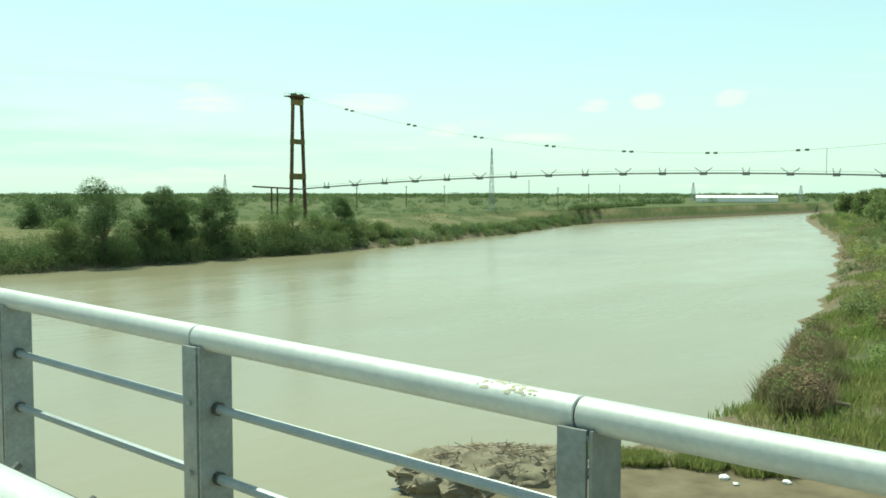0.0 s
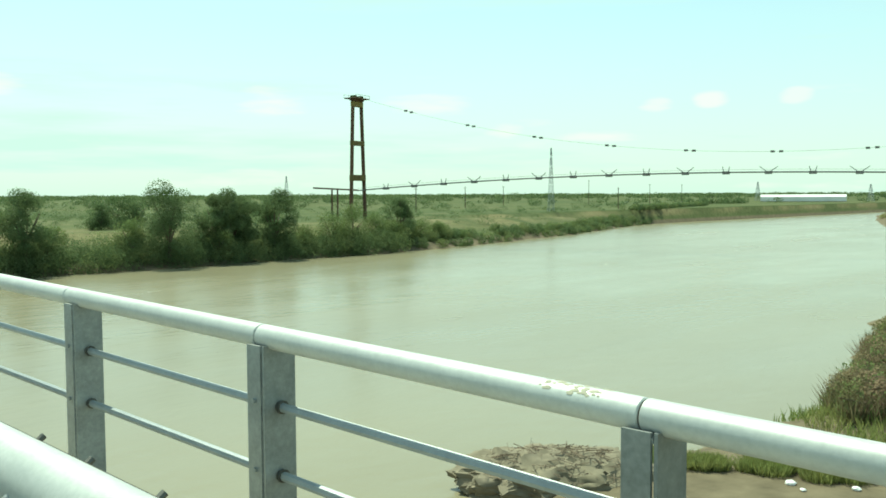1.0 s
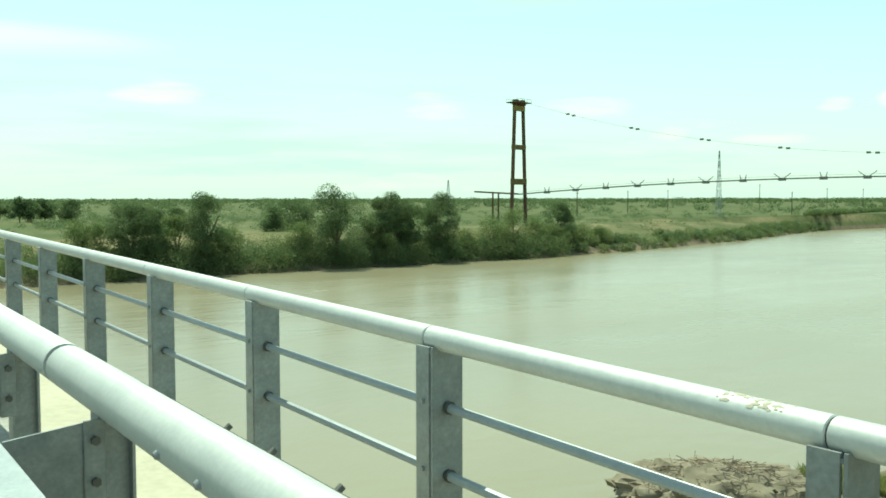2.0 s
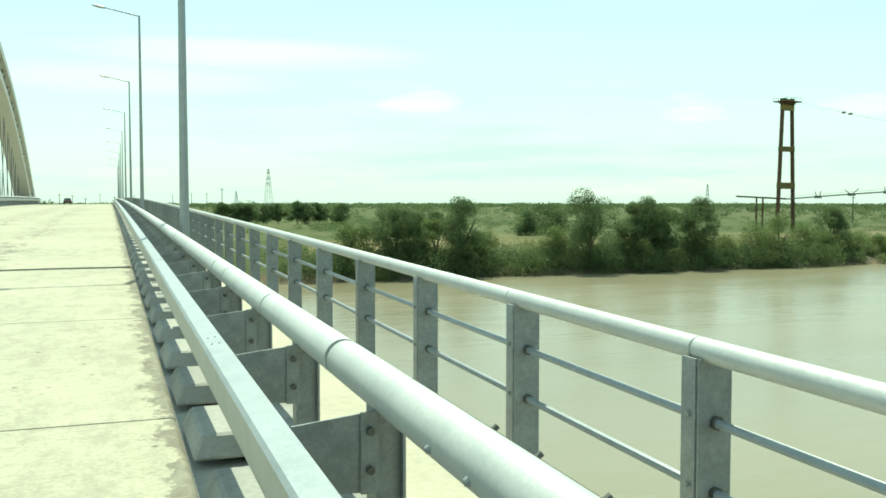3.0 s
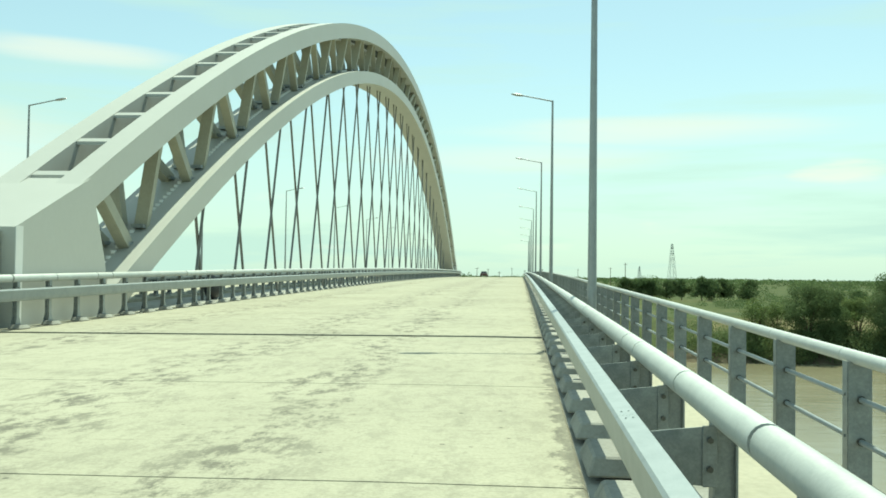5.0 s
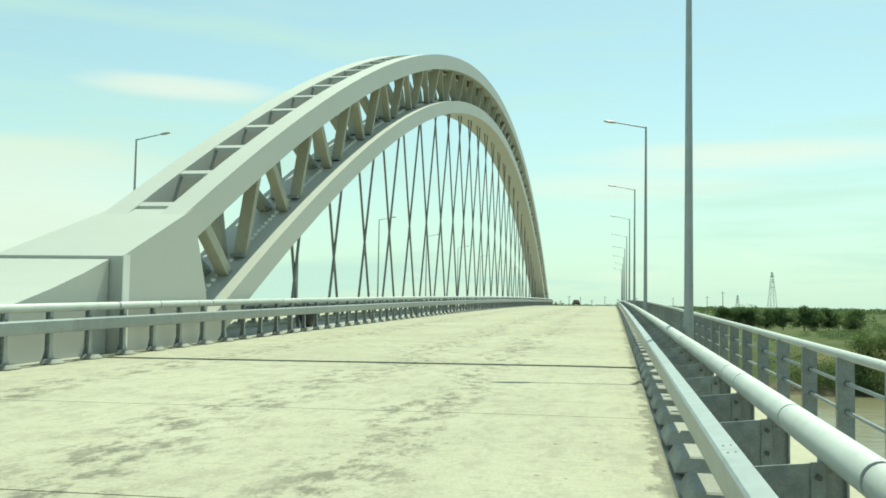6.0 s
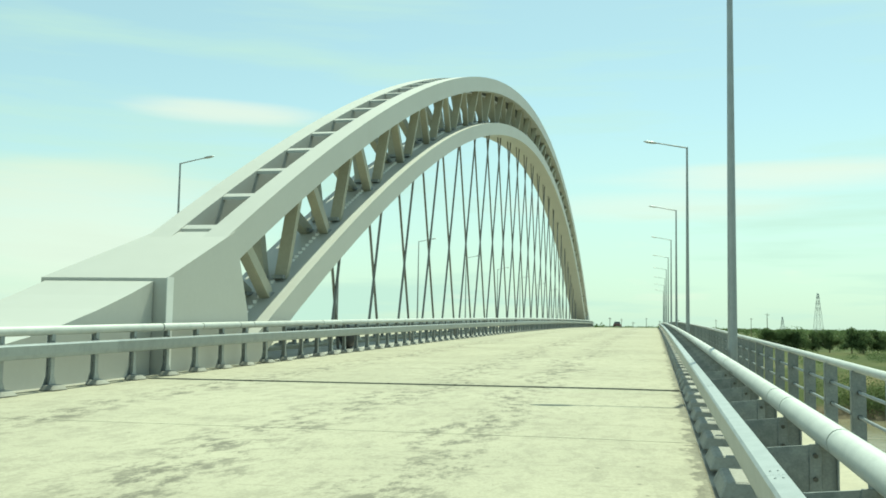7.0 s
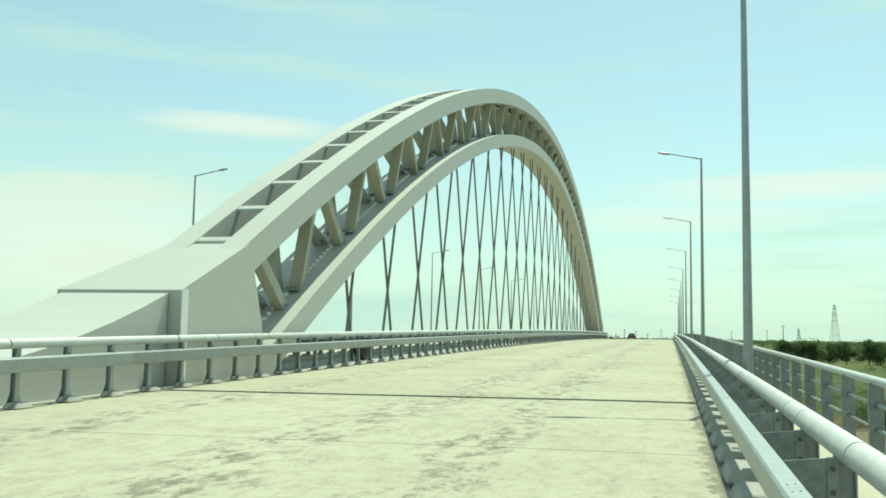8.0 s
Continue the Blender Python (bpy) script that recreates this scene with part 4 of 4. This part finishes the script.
def make_tower():
    z0 = float(ground_height(TX, TY))
    t = thing("pipeline_tower", (TX, TY, z0), "rusty two-legged steel tower of a river pipeline", "tower")
    top = 25.0 - z0

    def half(h):
        return 3.1 - 1.35 * h / top

    for s in (-1, 1):
        part("leg", beam(bmesh.new(), (0, s * half(0), -0.3), (0, s * half(top), top), 0.75, 0.55), RUST, t)
    for h, d in ((10.6, 1.5), (14.0 + 6.6 - 1.4, 1.2), (top - 1.0, 1.3)):
        part("cross_frame", box(bmesh.new(), -0.45, 0.45, -half(h) - 0.35, half(h) + 0.35, h - d / 2, h + d / 2, 0.05), YELLOW, t, "faded yellow cross frame")
    part("bracket", box(bmesh.new(), -0.6, 0.6, -half(top) - 0.5, half(top) + 0.5, top - 0.2, top + 0.25), RUST, t)
    part("platform", box(bmesh.new(), -1.8, 1.8, -3.0, 3.0, top + 0.25, top + 0.5, 0.04), RUST, t)
    for s in (-1, 1):
        part("saddle", box(bmesh.new(), -0.7, 0.7, s * 1.4 - 0.55, s * 1.4 + 0.55, top + 0.5, top + 1.15, 0.12), LEAF, t, "dark green cable saddle")
    for s in (-1, 1):
        bm = bmesh.new()
        for u in (-3.0, -1.0, 1.0, 3.0):
            tube(bm, (s * 1.75, u, top + 0.5), (s * 1.75, u, top + 1.2), 0.04, n=4)
        tube(bm, (s * 1.75, -3, top + 1.2), (s * 1.75, 3, top + 1.2), 0.04, n=4)
        part("guard_rail", bm, RUST, t)
    t.rotation_euler = (0, 0, math.atan2(DY, DX))
    return t


make_tower()
# suspended pipe and its carrying cable
pl = thing("suspended_pipeline", (TX, TY, 0), "thin dark pipeline hung over the river from a cable", "pipeline")


def pipe_z(u):
    return 5.65 - 0.0004 * (u - 88) ** 2


def cable_z(u):
    return 9.6 + 0.00151 * (u - 104) ** 2


def pipe_at(u, dz=0.0, dv=0.0):
    return Vector((DX * u - DY * dv, DY * u + DX * dv, pipe_z(u) + dz))


def run(fn, us, r):
    """One unbroken round bar through the points fn(u)."""
    bm, rings = bmesh.new(), []
    for u in us:
        c = fn(u)
        rings.append([bm.verts.new(c + Vector((DY, -DX, 0)) * (r * math.cos(q * math.pi / 3)) + Vector((0, 0, r * math.sin(q * math.pi / 3)))) for q in range(6)])
    for a, b in zip(rings, rings[1:]):
        for q in range(6):
            bm.faces.new((a[q], a[(q + 1) % 6], b[(q + 1) % 6], b[q]))
    bmesh.ops.recalc_face_normals(bm, faces=bm.faces)
    return bm


part("pipe", run(lambda u: pipe_at(u), range(0, 146, 3), 0.17), CABLE, pl)
part("walkway_rail", run(lambda u: pipe_at(u, 0.55), range(0, 146, 3), 0.03), CABLE, pl)
part("cable", run(lambda u: Vector((DX * u, DY * u, cable_z(u))), range(0, 146, 3), 0.03), CABLE, pl, "thin carrying cable")
# land end of the pipe on its trestle
bm = beam(bmesh.new(), pipe_at(0, 0.1), Vector((DX * -14, DY * -14, 3.3)), 0.5, 0.4)
part("landing", bm, RUST, pl)
for u, dv in ((-7.2, -1.2), (-7.2, 1.2)):
    gz = float(ground_height(TX + DX * u, TY + DY * u)) - 0.2
    part("trestle_leg", beam(bmesh.new(), Vector((DX * u - DY * dv, DY * u + DX * dv, gz)), Vector((DX * u - DY * dv, DY * u + DX * dv, 2.9)), 0.3, 0.3), RUST, pl)
for i in range(17):
    u = 8.5 + 8.2 * i
    bm = bmesh.new()
    m = Matrix.Translation(pipe_at(u, -0.08)) @ Matrix.Rotation(math.atan2(DY, DX), 4, "Z")
    bmesh.ops.create_cube(bm, size=1, matrix=m @ Matrix.Diagonal((1.3, 0.9, 0.62, 1)))
    saddle = part("pipe_saddle", bm, CABLE, pl, "dark pipe saddle")
    for s in (-1, 1):
        lean = 1.3 if i % 2 else 0.25
        part("stay", beam(bmesh.new(), pipe_at(u + s * 0.45, 0.2), pipe_at(u + s * (0.45 + lean), 1.15), 0.13, 0.13), CABLE, saddle)
for i in range(8):
    u = 15.2 + 17.0 * i
    for s in (-1, 1):
        c = Vector((DX * (u + s * 0.8), DY * (u + s * 0.8), cable_z(u + s * 0.8)))
        bm = bmesh.new()
        bmesh.ops.create_cube(bm, size=1, matrix=Matrix.Translation(c) @ Matrix.Rotation(math.atan2(DY, DX), 4, "Z") @ Matrix.Diagonal((0.75, 0.4, 0.42, 1)))
        part("cable_clamp", bm, CABLE, pl)
part("drop_hanger", tube(bmesh.new(), Vector((DX * 121.5, DY * 121.5, cable_z(121.5))), pipe_at(121.5), 0.05, n=5), CABLE, pl)


# ---- near bank ----
def blades(name, label, count, spots, height, mat, seed, cat="grass", slim=0.045):
    """Upright tapering blades in tufts round spots (x, y, radius)."""
    g = np.random.default_rng(seed)
    w = np.array([r * r for *_, r in spots])
    L = np.array(spots)[g.choice(len(spots), count, p=w / w.sum())]
    a, r = g.uniform(0, 6.283, count), np.sqrt(g.uniform(0, 1, count)) * L[:, 2]
    x, y = L[:, 0] + np.cos(a) * r, L[:, 1] + np.sin(a) * r
    keep = shore_distance(x, y) > 0.3
    x, y = x[keep], y[keep]
    k = len(x)
    z = ground_height(x, y)
    h = height * g.uniform(0.5, 1.2, k)
    t, lean = g.uniform(0, 6.283, k), g.normal(0, 0.34, (k, 2))
    wd = height * slim
    base = np.stack([x, y, z - 0.05], -1)
    side = np.stack([np.cos(t), np.sin(t), np.zeros(k)], -1) * wd
    tip = np.stack([x + lean[:, 0] * h, y + lean[:, 1] * h, z + h], -1)
    mid = (base + tip) / 2 + np.stack([-lean[:, 0], -lean[:, 1], np.zeros(k)], -1) * h[:, None] * 0.12
    q = np.stack([base, mid + side, tip, mid - side], 1).reshape(-1, 3)
    tagged(new(name, leaf_mesh(name, q, mat)), label, cat, kind="stuff")


g = random.Random(5)
row = [(34.3 + 4.2 * u + g.uniform(-0.4, 0.4), 20.6 - 9.0 * u + g.uniform(-0.5, 0.5), g.uniform(0.5, 1.0)) for u in [i / 22 for i in range(23)]]
blades("grass", "fresh green grass fringe beside the bare earth", 14000, row, 0.5, GRASS, 61)
slope = [(g.uniform(44, 130), g.uniform(-6, 34), g.uniform(2, 5)) for _ in range(70)] + [(g.uniform(42, 66), g.uniform(0, 16), g.uniform(1.5, 3.5)) for _ in range(60)]
blades("grass", "yellow-green grass on the bank slope", 90000, slope, 0.7, GRASS, 62)
bank_strip("shrubs", "olive shrubs in the grass of the near bank", [(48, 9), (58, 10), (75, 13)], -1, 26, 1.7, 0.12, (LEAF2, GRASS, REED), 75, 8)
reeds = []
for (ax, ay), (bx, by) in (((45.5, 16.0), (52, 17.2)), ((52, 17.2), (60, 19.2)), ((60, 19.2), (72, 22.6))):
    for i in range(9):
        u = (i + g.random()) / 9
        reeds.append((ax + (bx - ax) * u + g.uniform(-0.3, 1.2), ay + (by - ay) * u - g.uniform(-1.4, 1.0), g.uniform(0.7, 1.5)))
blades("tamarisk", "feathery brown tamarisk shrubs at the water's edge", 9000, reeds, 1.5, REED, 71, "bushes", 0.016)
blades("tamarisk", "green shoots among the tamarisk", 5000, reeds, 1.2, LEAF2, 72, "bushes", 0.02)
for mat, n, seed in ((REED, 9000, 81), (LEAF2, 4000, 82)):
    lobes = [(x, y, float(ground_height(x, y)) + g.uniform(0.7, 1.5), r * 0.8, r * 0.8, g.uniform(0.5, 0.9)) for x, y, r in reeds]
    tagged(new("tamarisk", leaf_mesh("tamarisk", leaf_cloud(seed, lobes, n, 0.085), mat)), "fine brown and green tamarisk foliage by the water", "bushes", kind="stuff")
bank_strip("shrubs", "green shrubs behind the tamarisk on the near bank", [(56, 13.5), (66, 15.5), (90, 22), (116, 29)], -1, 40, 2.0, 0.08, (LEAF2, GRASS, LEAF2), 73, 10, each=500)
for i, (x, y, h, s) in enumerate([(232, 55, 8.5, 6.0), (262, 64, 9.5, 6.5), (300, 76, 10.0, 7.0), (338, 88, 11.0, 7.0), (380, 104, 10.5, 7.0), (420, 122, 9.5, 6.5), (250, 44, 9.0, 6.5), (320, 66, 10.5, 7.5)]):
    make_tree(x, y, h, s, 700 + i, LEAF2, "rounded green tree on the near river bank", "tree", 2600, 0.42, 0.1, "trees on the near bank")


def make_heap():
    """Heap of earth and flood-brought twigs on the spit."""
    heap = thing("debris_heap", (30.6, 22.6, WATER_Z + 0.5), "grey-brown heap of earth and dead twigs on the shore", "heap")
    bm = bmesh.new()
    bmesh.ops.create_icosphere(bm, subdivisions=5, radius=1, matrix=Matrix.Diagonal((4.5, 2.6, 1.15, 1)))
    for v in bm.verts:
        k = noise.fractal(v.co * 0.9, 0.9, 2.1, 6)
        v.co *= 1 + 0.22 * k
        v.co.z += 0.14 * noise.noise(v.co * 3.1) + 0.13 * noise.noise(v.co * 7.3)
    part("earth", bm, EARTH, heap, smooth=True)
    q = random.Random(9)
    bm = bmesh.new()
    for i in range(280):
        a, r = q.uniform(0, 6.28), q.uniform(0, 1) ** 0.6
        c = Vector((math.cos(a) * r * 4.1, math.sin(a) * r * 2.4, 1.12 * math.sqrt(max(0.02, 1 - r * r)) + 0.1))
        d = Vector((q.gauss(0, 1), q.gauss(0, 1), q.gauss(0, 0.16))).normalized() * q.uniform(0.15, 0.55)
        tube(bm, c - d, c + d, 0.022, 0.008, 4)
    heap.rotation_euler = (0, 0, radians(-52))
    tw = part("brushwood", bm, DEADWOOD, heap)
    tagged(tw, kind="stuff")
    return heap


make_heap()


def make_branch():
    br = thing("dead_branch", (46.8, 15.2, float(ground_height(46.8, 15.2)) + 0.5), "bare grey fallen branch lying in the grass", "branch")
    bm = bmesh.new()
    pts = [Vector(c) for c in ((1.6, -1.4, 0), (0.9, -0.7, 0.25), (0.1, 0.1, 0.35), (-0.8, 0.9, 0.5), (-1.5, 1.5, 0.75))]
    for i, (a, b) in enumerate(zip(pts, pts[1:])):
        tube(bm, a, b, 0.13 - 0.025 * i, 0.105 - 0.025 * i, 7)
    tube(bm, pts[2], (-0.9, 0.75, -0.1), 0.05, 0.02, 5)
    part("stem", bm, DEADWOOD, br)
    bm = bmesh.new()
    tube(bm, pts[1], (0.55, -0.55, 1.0), 0.08, 0.06, 6)
    tube(bm, (0.55, -0.55, 1.0), (0.7, -0.5, 1.75), 0.06, 0.02, 6)
    part("limb", bm, DEADWOOD, br)
    return br


make_branch()
for i, (x, y) in enumerate([(35.4, 14.9), (36.4, 12.7), (34.9, 14.2)]):
    bm = bmesh.new()
    bmesh.ops.create_icosphere(bm, subdivisions=2, radius=0.22 - 0.05 * i)
    for v in bm.verts:
        v.co *= 1 + 0.3 * noise.noise(v.co * 9 + Vector((i, 0, 0)))
        v.co.z *= 0.5
    ob = link("litter", bm, SHED)
    ob.location = (x, y, float(ground_height(x, y)) + 0.06)
    tagged(ob, "crumpled white plastic litter on the bare earth", "litter")


# ---- the plain: shed, pylons, poles, far trees ----
def polar(bearing, d):
    a = radians(bearing)
    return -math.sin(a) * d, math.cos(a) * d


def make_shed():
    (ax, ay), (bx, by) = polar(-65.35, 690), polar(-70.0, 690)
    cx, cy = (ax + bx) / 2, (ay + by) / 2
    half = math.hypot(bx - ax, by - ay) / 2
    shed = thing("greenhouse", (cx, cy, float(ground_height(cx, cy))), "long low white sheeted greenhouse on the river plain", "greenhouse")
    bm = bmesh.new()
    sweep(bm, [(-7, 0), (7, 0), (7, 3.4), (3.5, 5.0), (-3.5, 5.0), (-7, 3.4)], [(0, -half, 0), (0, -half * 0.99, 0), (0, half, 0)])
    part("sheeting", bm, SHED, shed)
    part("plinth", box(bmesh.new(), -7.2, 7.2, -half - 0.2, half + 0.2, -0.8, 0.35), EARTH, shed)
    shed.rotation_euler = (0, 0, math.atan2(by - ay, bx - ax) - math.pi / 2)


make_shed()


def make_pylon(bearing, d, top, w, name="pylon", arms=True):
    x, y = polar(bearing, d)
    z0 = float(ground_height(x, y))
    h = top - z0
    t = thing(name, (x, y, z0), "grey steel lattice mast on the plain", name)
    t.rotation_euler = (0, 0, radians(bearing + 25))

    def at(sx, sy, u):
        k = w * (1 - 0.86 * u)
        return Vector((sx * k, sy * k, h * u))

    thick = max(0.07, d * 0.00017)
    corners = ((-1, -1), (1, -1), (1, 1), (-1, 1))
    for c in corners:
        part("leg", beam(bmesh.new(), at(*c, 0), at(*c, 1), thick * 1.3, thick * 1.3), LAMP, t)
    bm = bmesh.new()
    n = 7
    for i in range(n):
        for c, e in zip(corners, corners[1:] + corners[:1]):
            beam(bm, at(*c, i / n), at(*e, (i + 1) / n), thick * 0.7, thick * 0.7)
            beam(bm, at(*e, i / n), at(*c, (i + 1) / n), thick * 0.7, thick * 0.7)
    part("lattice", bm, LAMP, t)
    if arms:
        for u, r in ((0.66, 0.75), (0.78, 0.65), (0.9, 0.5)):
            part("arm", beam(bmesh.new(), (-w * r, 0, h * u), (w * r, 0, h * u), thick, thick * 1.5), LAMP, t)
    return t


make_pylon(-9.3, 640, 25.0, 2.9)
make_pylon(-52.87, 330, 17.9, 0.95, "radio_mast", False)
make_pylon(-36.35, 620, 14.0, 1.6, "radio_mast", False)
make_pylon(-65.18, 760, 10.0, 1.9, "radio_mast", False)
make_pylon(-71.27, 700, 6.9, 1.9, "radio_mast", False)
make_pylon(-7.35, 900, 12.5, 2.2, "radio_mast", False)


def make_pole(bearing, d, h):
    x, y = polar(bearing, d)
    t = thing("power_pole", (x, y, float(ground_height(x, y))), "thin wooden power pole on the plain", "pole", "power poles")
    part("shaft", tube(bmesh.new(), (0, 0, -0.3), (0, 0, h), 0.2, 0.14, 6), BARK, t)
    part("crossarm", beam(bmesh.new(), (-0.9, 0, h - 0.6), (0.9, 0, h - 0.6), 0.15, 0.15), BARK, t)


for bearing, d, h in ((-55.2, 520, 14), (-58.9, 560, 12), (-44.4, 330, 9), (-47.5, 420, 10), (-49.9, 520, 11), (-57.0, 380, 9), (-60.8, 600, 12), (-6.5, 420, 13), (-5.6, 520, 12), (-4.7, 600, 13), (-3.6, 640, 12), (2.7, 470, 10), (2.0, 540, 11), (1.3, 500, 9), (0.5, 600, 12), (-0.3, 520, 10), (-1.4, 580, 11)):
    make_pole(bearing, d, h)


def far_woods():
    q = random.Random(77)
    near, wide = [], []
    for i in range(260):
        b, d = q.uniform(-78, -4), q.uniform(420, 1000)
        x, y = polar(b, d)
        if shore_distance(np.array([x]), np.array([y]))[0] < 12 or abs(x + 13) < 60:
            continue
        h = q.uniform(1.5, 4.5) if q.random() < 0.8 else q.uniform(5, 8)
        near.append((x, y, float(ground_height(x, y)) + h * 0.45, h * q.uniform(0.6, 1.3), h * q.uniform(0.6, 1.3), h * 0.55))
    for i in range(1500):
        b, d = q.uniform(-80, 12), q.uniform(1100, 3200)
        x, y = polar(b, d)
        h = q.uniform(3, 8)
        wide.append((x, y, float(ground_height(x, y)) + h * 0.4, h * q.uniform(1, 3), h * q.uniform(1, 3), h * 0.55))
    for i in range(26):  # trees beside the road past the bridge
        x, y = polar(q.uniform(-3.2, 4.2), q.uniform(430, 620))
        h = q.uniform(4.5, 7.5)
        near.append((x, y, float(ground_height(x, y)) + h * 0.45, h * q.uniform(0.4, 0.8), h * q.uniform(0.4, 0.8), h * 0.55))
    scrub = []
    while len(scrub) < 420:
        x, y = polar(q.uniform(-72, -7), q.uniform(150, 430))
        d = shore_distance(np.array([x]), np.array([y]))[0]
        if d < 4 or y < 0.36 * x + 90 or abs(x + 13) < 36:
            continue
        h = q.uniform(0.5, 1.7) if q.random() < 0.9 else q.uniform(2, 4)
        scrub.append((x, y, float(ground_height(x, y)) + h * 0.4, h * q.uniform(0.7, 1.8), h * q.uniform(0.7, 1.8), h * 0.55))
    tagged(new("scrub", leaf_mesh("scrub", leaf_cloud(8, scrub, len(scrub) * 160, 0.13), LEAF)), "low olive scrub scattered on the far bank", "bushes", kind="stuff")
    for lobes, n, size in ((near, 190, 0.36), (wide, 40, 1.5)):
        tagged(new("far_woods", leaf_mesh("far_woods", leaf_cloud(n, lobes, len(lobes) * n, size), LEAF)), "scattered dark green trees and hedges of the plain", "trees", kind="stuff")
    copse = [(*polar(q.uniform(-64.6, -61.2), q.uniform(560, 600)), -7.8 + 3.0, 3.2, 3.2, 3.4) for _ in range(26)]
    tagged(new("copse", leaf_mesh("copse", leaf_cloud(5, copse, 26 * 150, 0.45), LEAF)), "dark green copse beside the river bend", "trees", kind="stuff")


far_woods()


def make_car(x, y):
    z = rise(y)
    car = thing("car", (x, y, z), "small dark red car far along the bridge", "car")
    paint = material("dark_red_paint", (0.045, 0.015, 0.015), 0.35, 0.2, 0.05, 1, 10, 0)
    glass = material("dark_car_glass", (0.02, 0.025, 0.03), 0.1, 0, 0.05, 1, 10, 0)
    bm = box(bmesh.new(), -0.85, 0.85, -2.1, 2.1, 0.35, 0.95, 0.12)
    body = part("body", bm, paint, car)
    bm = bmesh.new()
    vs = [bm.verts.new(c) for c in ((-0.78, -1.3, 0.93), (0.78, -1.3, 0.93), (0.78, 1.5, 0.93), (-0.78, 1.5, 0.93), (-0.62, -0.7, 1.45), (0.62, -0.7, 1.45), (0.62, 0.9, 1.45), (-0.62, 0.9, 1.45))]
    for f in ((4, 5, 6, 7), (0, 1, 5, 4), (1, 2, 6, 5), (2, 3, 7, 6), (3, 0, 4, 7)):
        bm.faces.new([vs[i] for i in f])
    part("cabin", bm, glass, car, "dark glazed cabin")
    for sx in (-0.8, 0.8):
        for sy in (-1.35, 1.35):
            part("wheel", tube(bmesh.new(), (sx - 0.1, sy, 0.32), (sx + 0.1, sy, 0.32), 0.32, n=14), BOLT, car)


make_car(-8.9, 226)
bm = bmesh.new()
bmesh.ops.create_icosphere(bm, subdivisions=3, radius=0.42, matrix=Matrix.Diagonal((0.8, 1.5, 1.3, 1)))
for v in bm.verts:
    v.co *= 1 + 0.25 * noise.noise(v.co * 2.4)
sack = link("tarpaulin_bundle", bm, material("black_sheeting", (0.02, 0.02, 0.02), 0.5, 0, 0.2, 3, 20, 0.2), smooth=True)
sack.location = (-13.4, 38.9, rise(38.9) + 0.40)
tagged(sack, "black sheeting bundle at a hanger foot", "bundle")
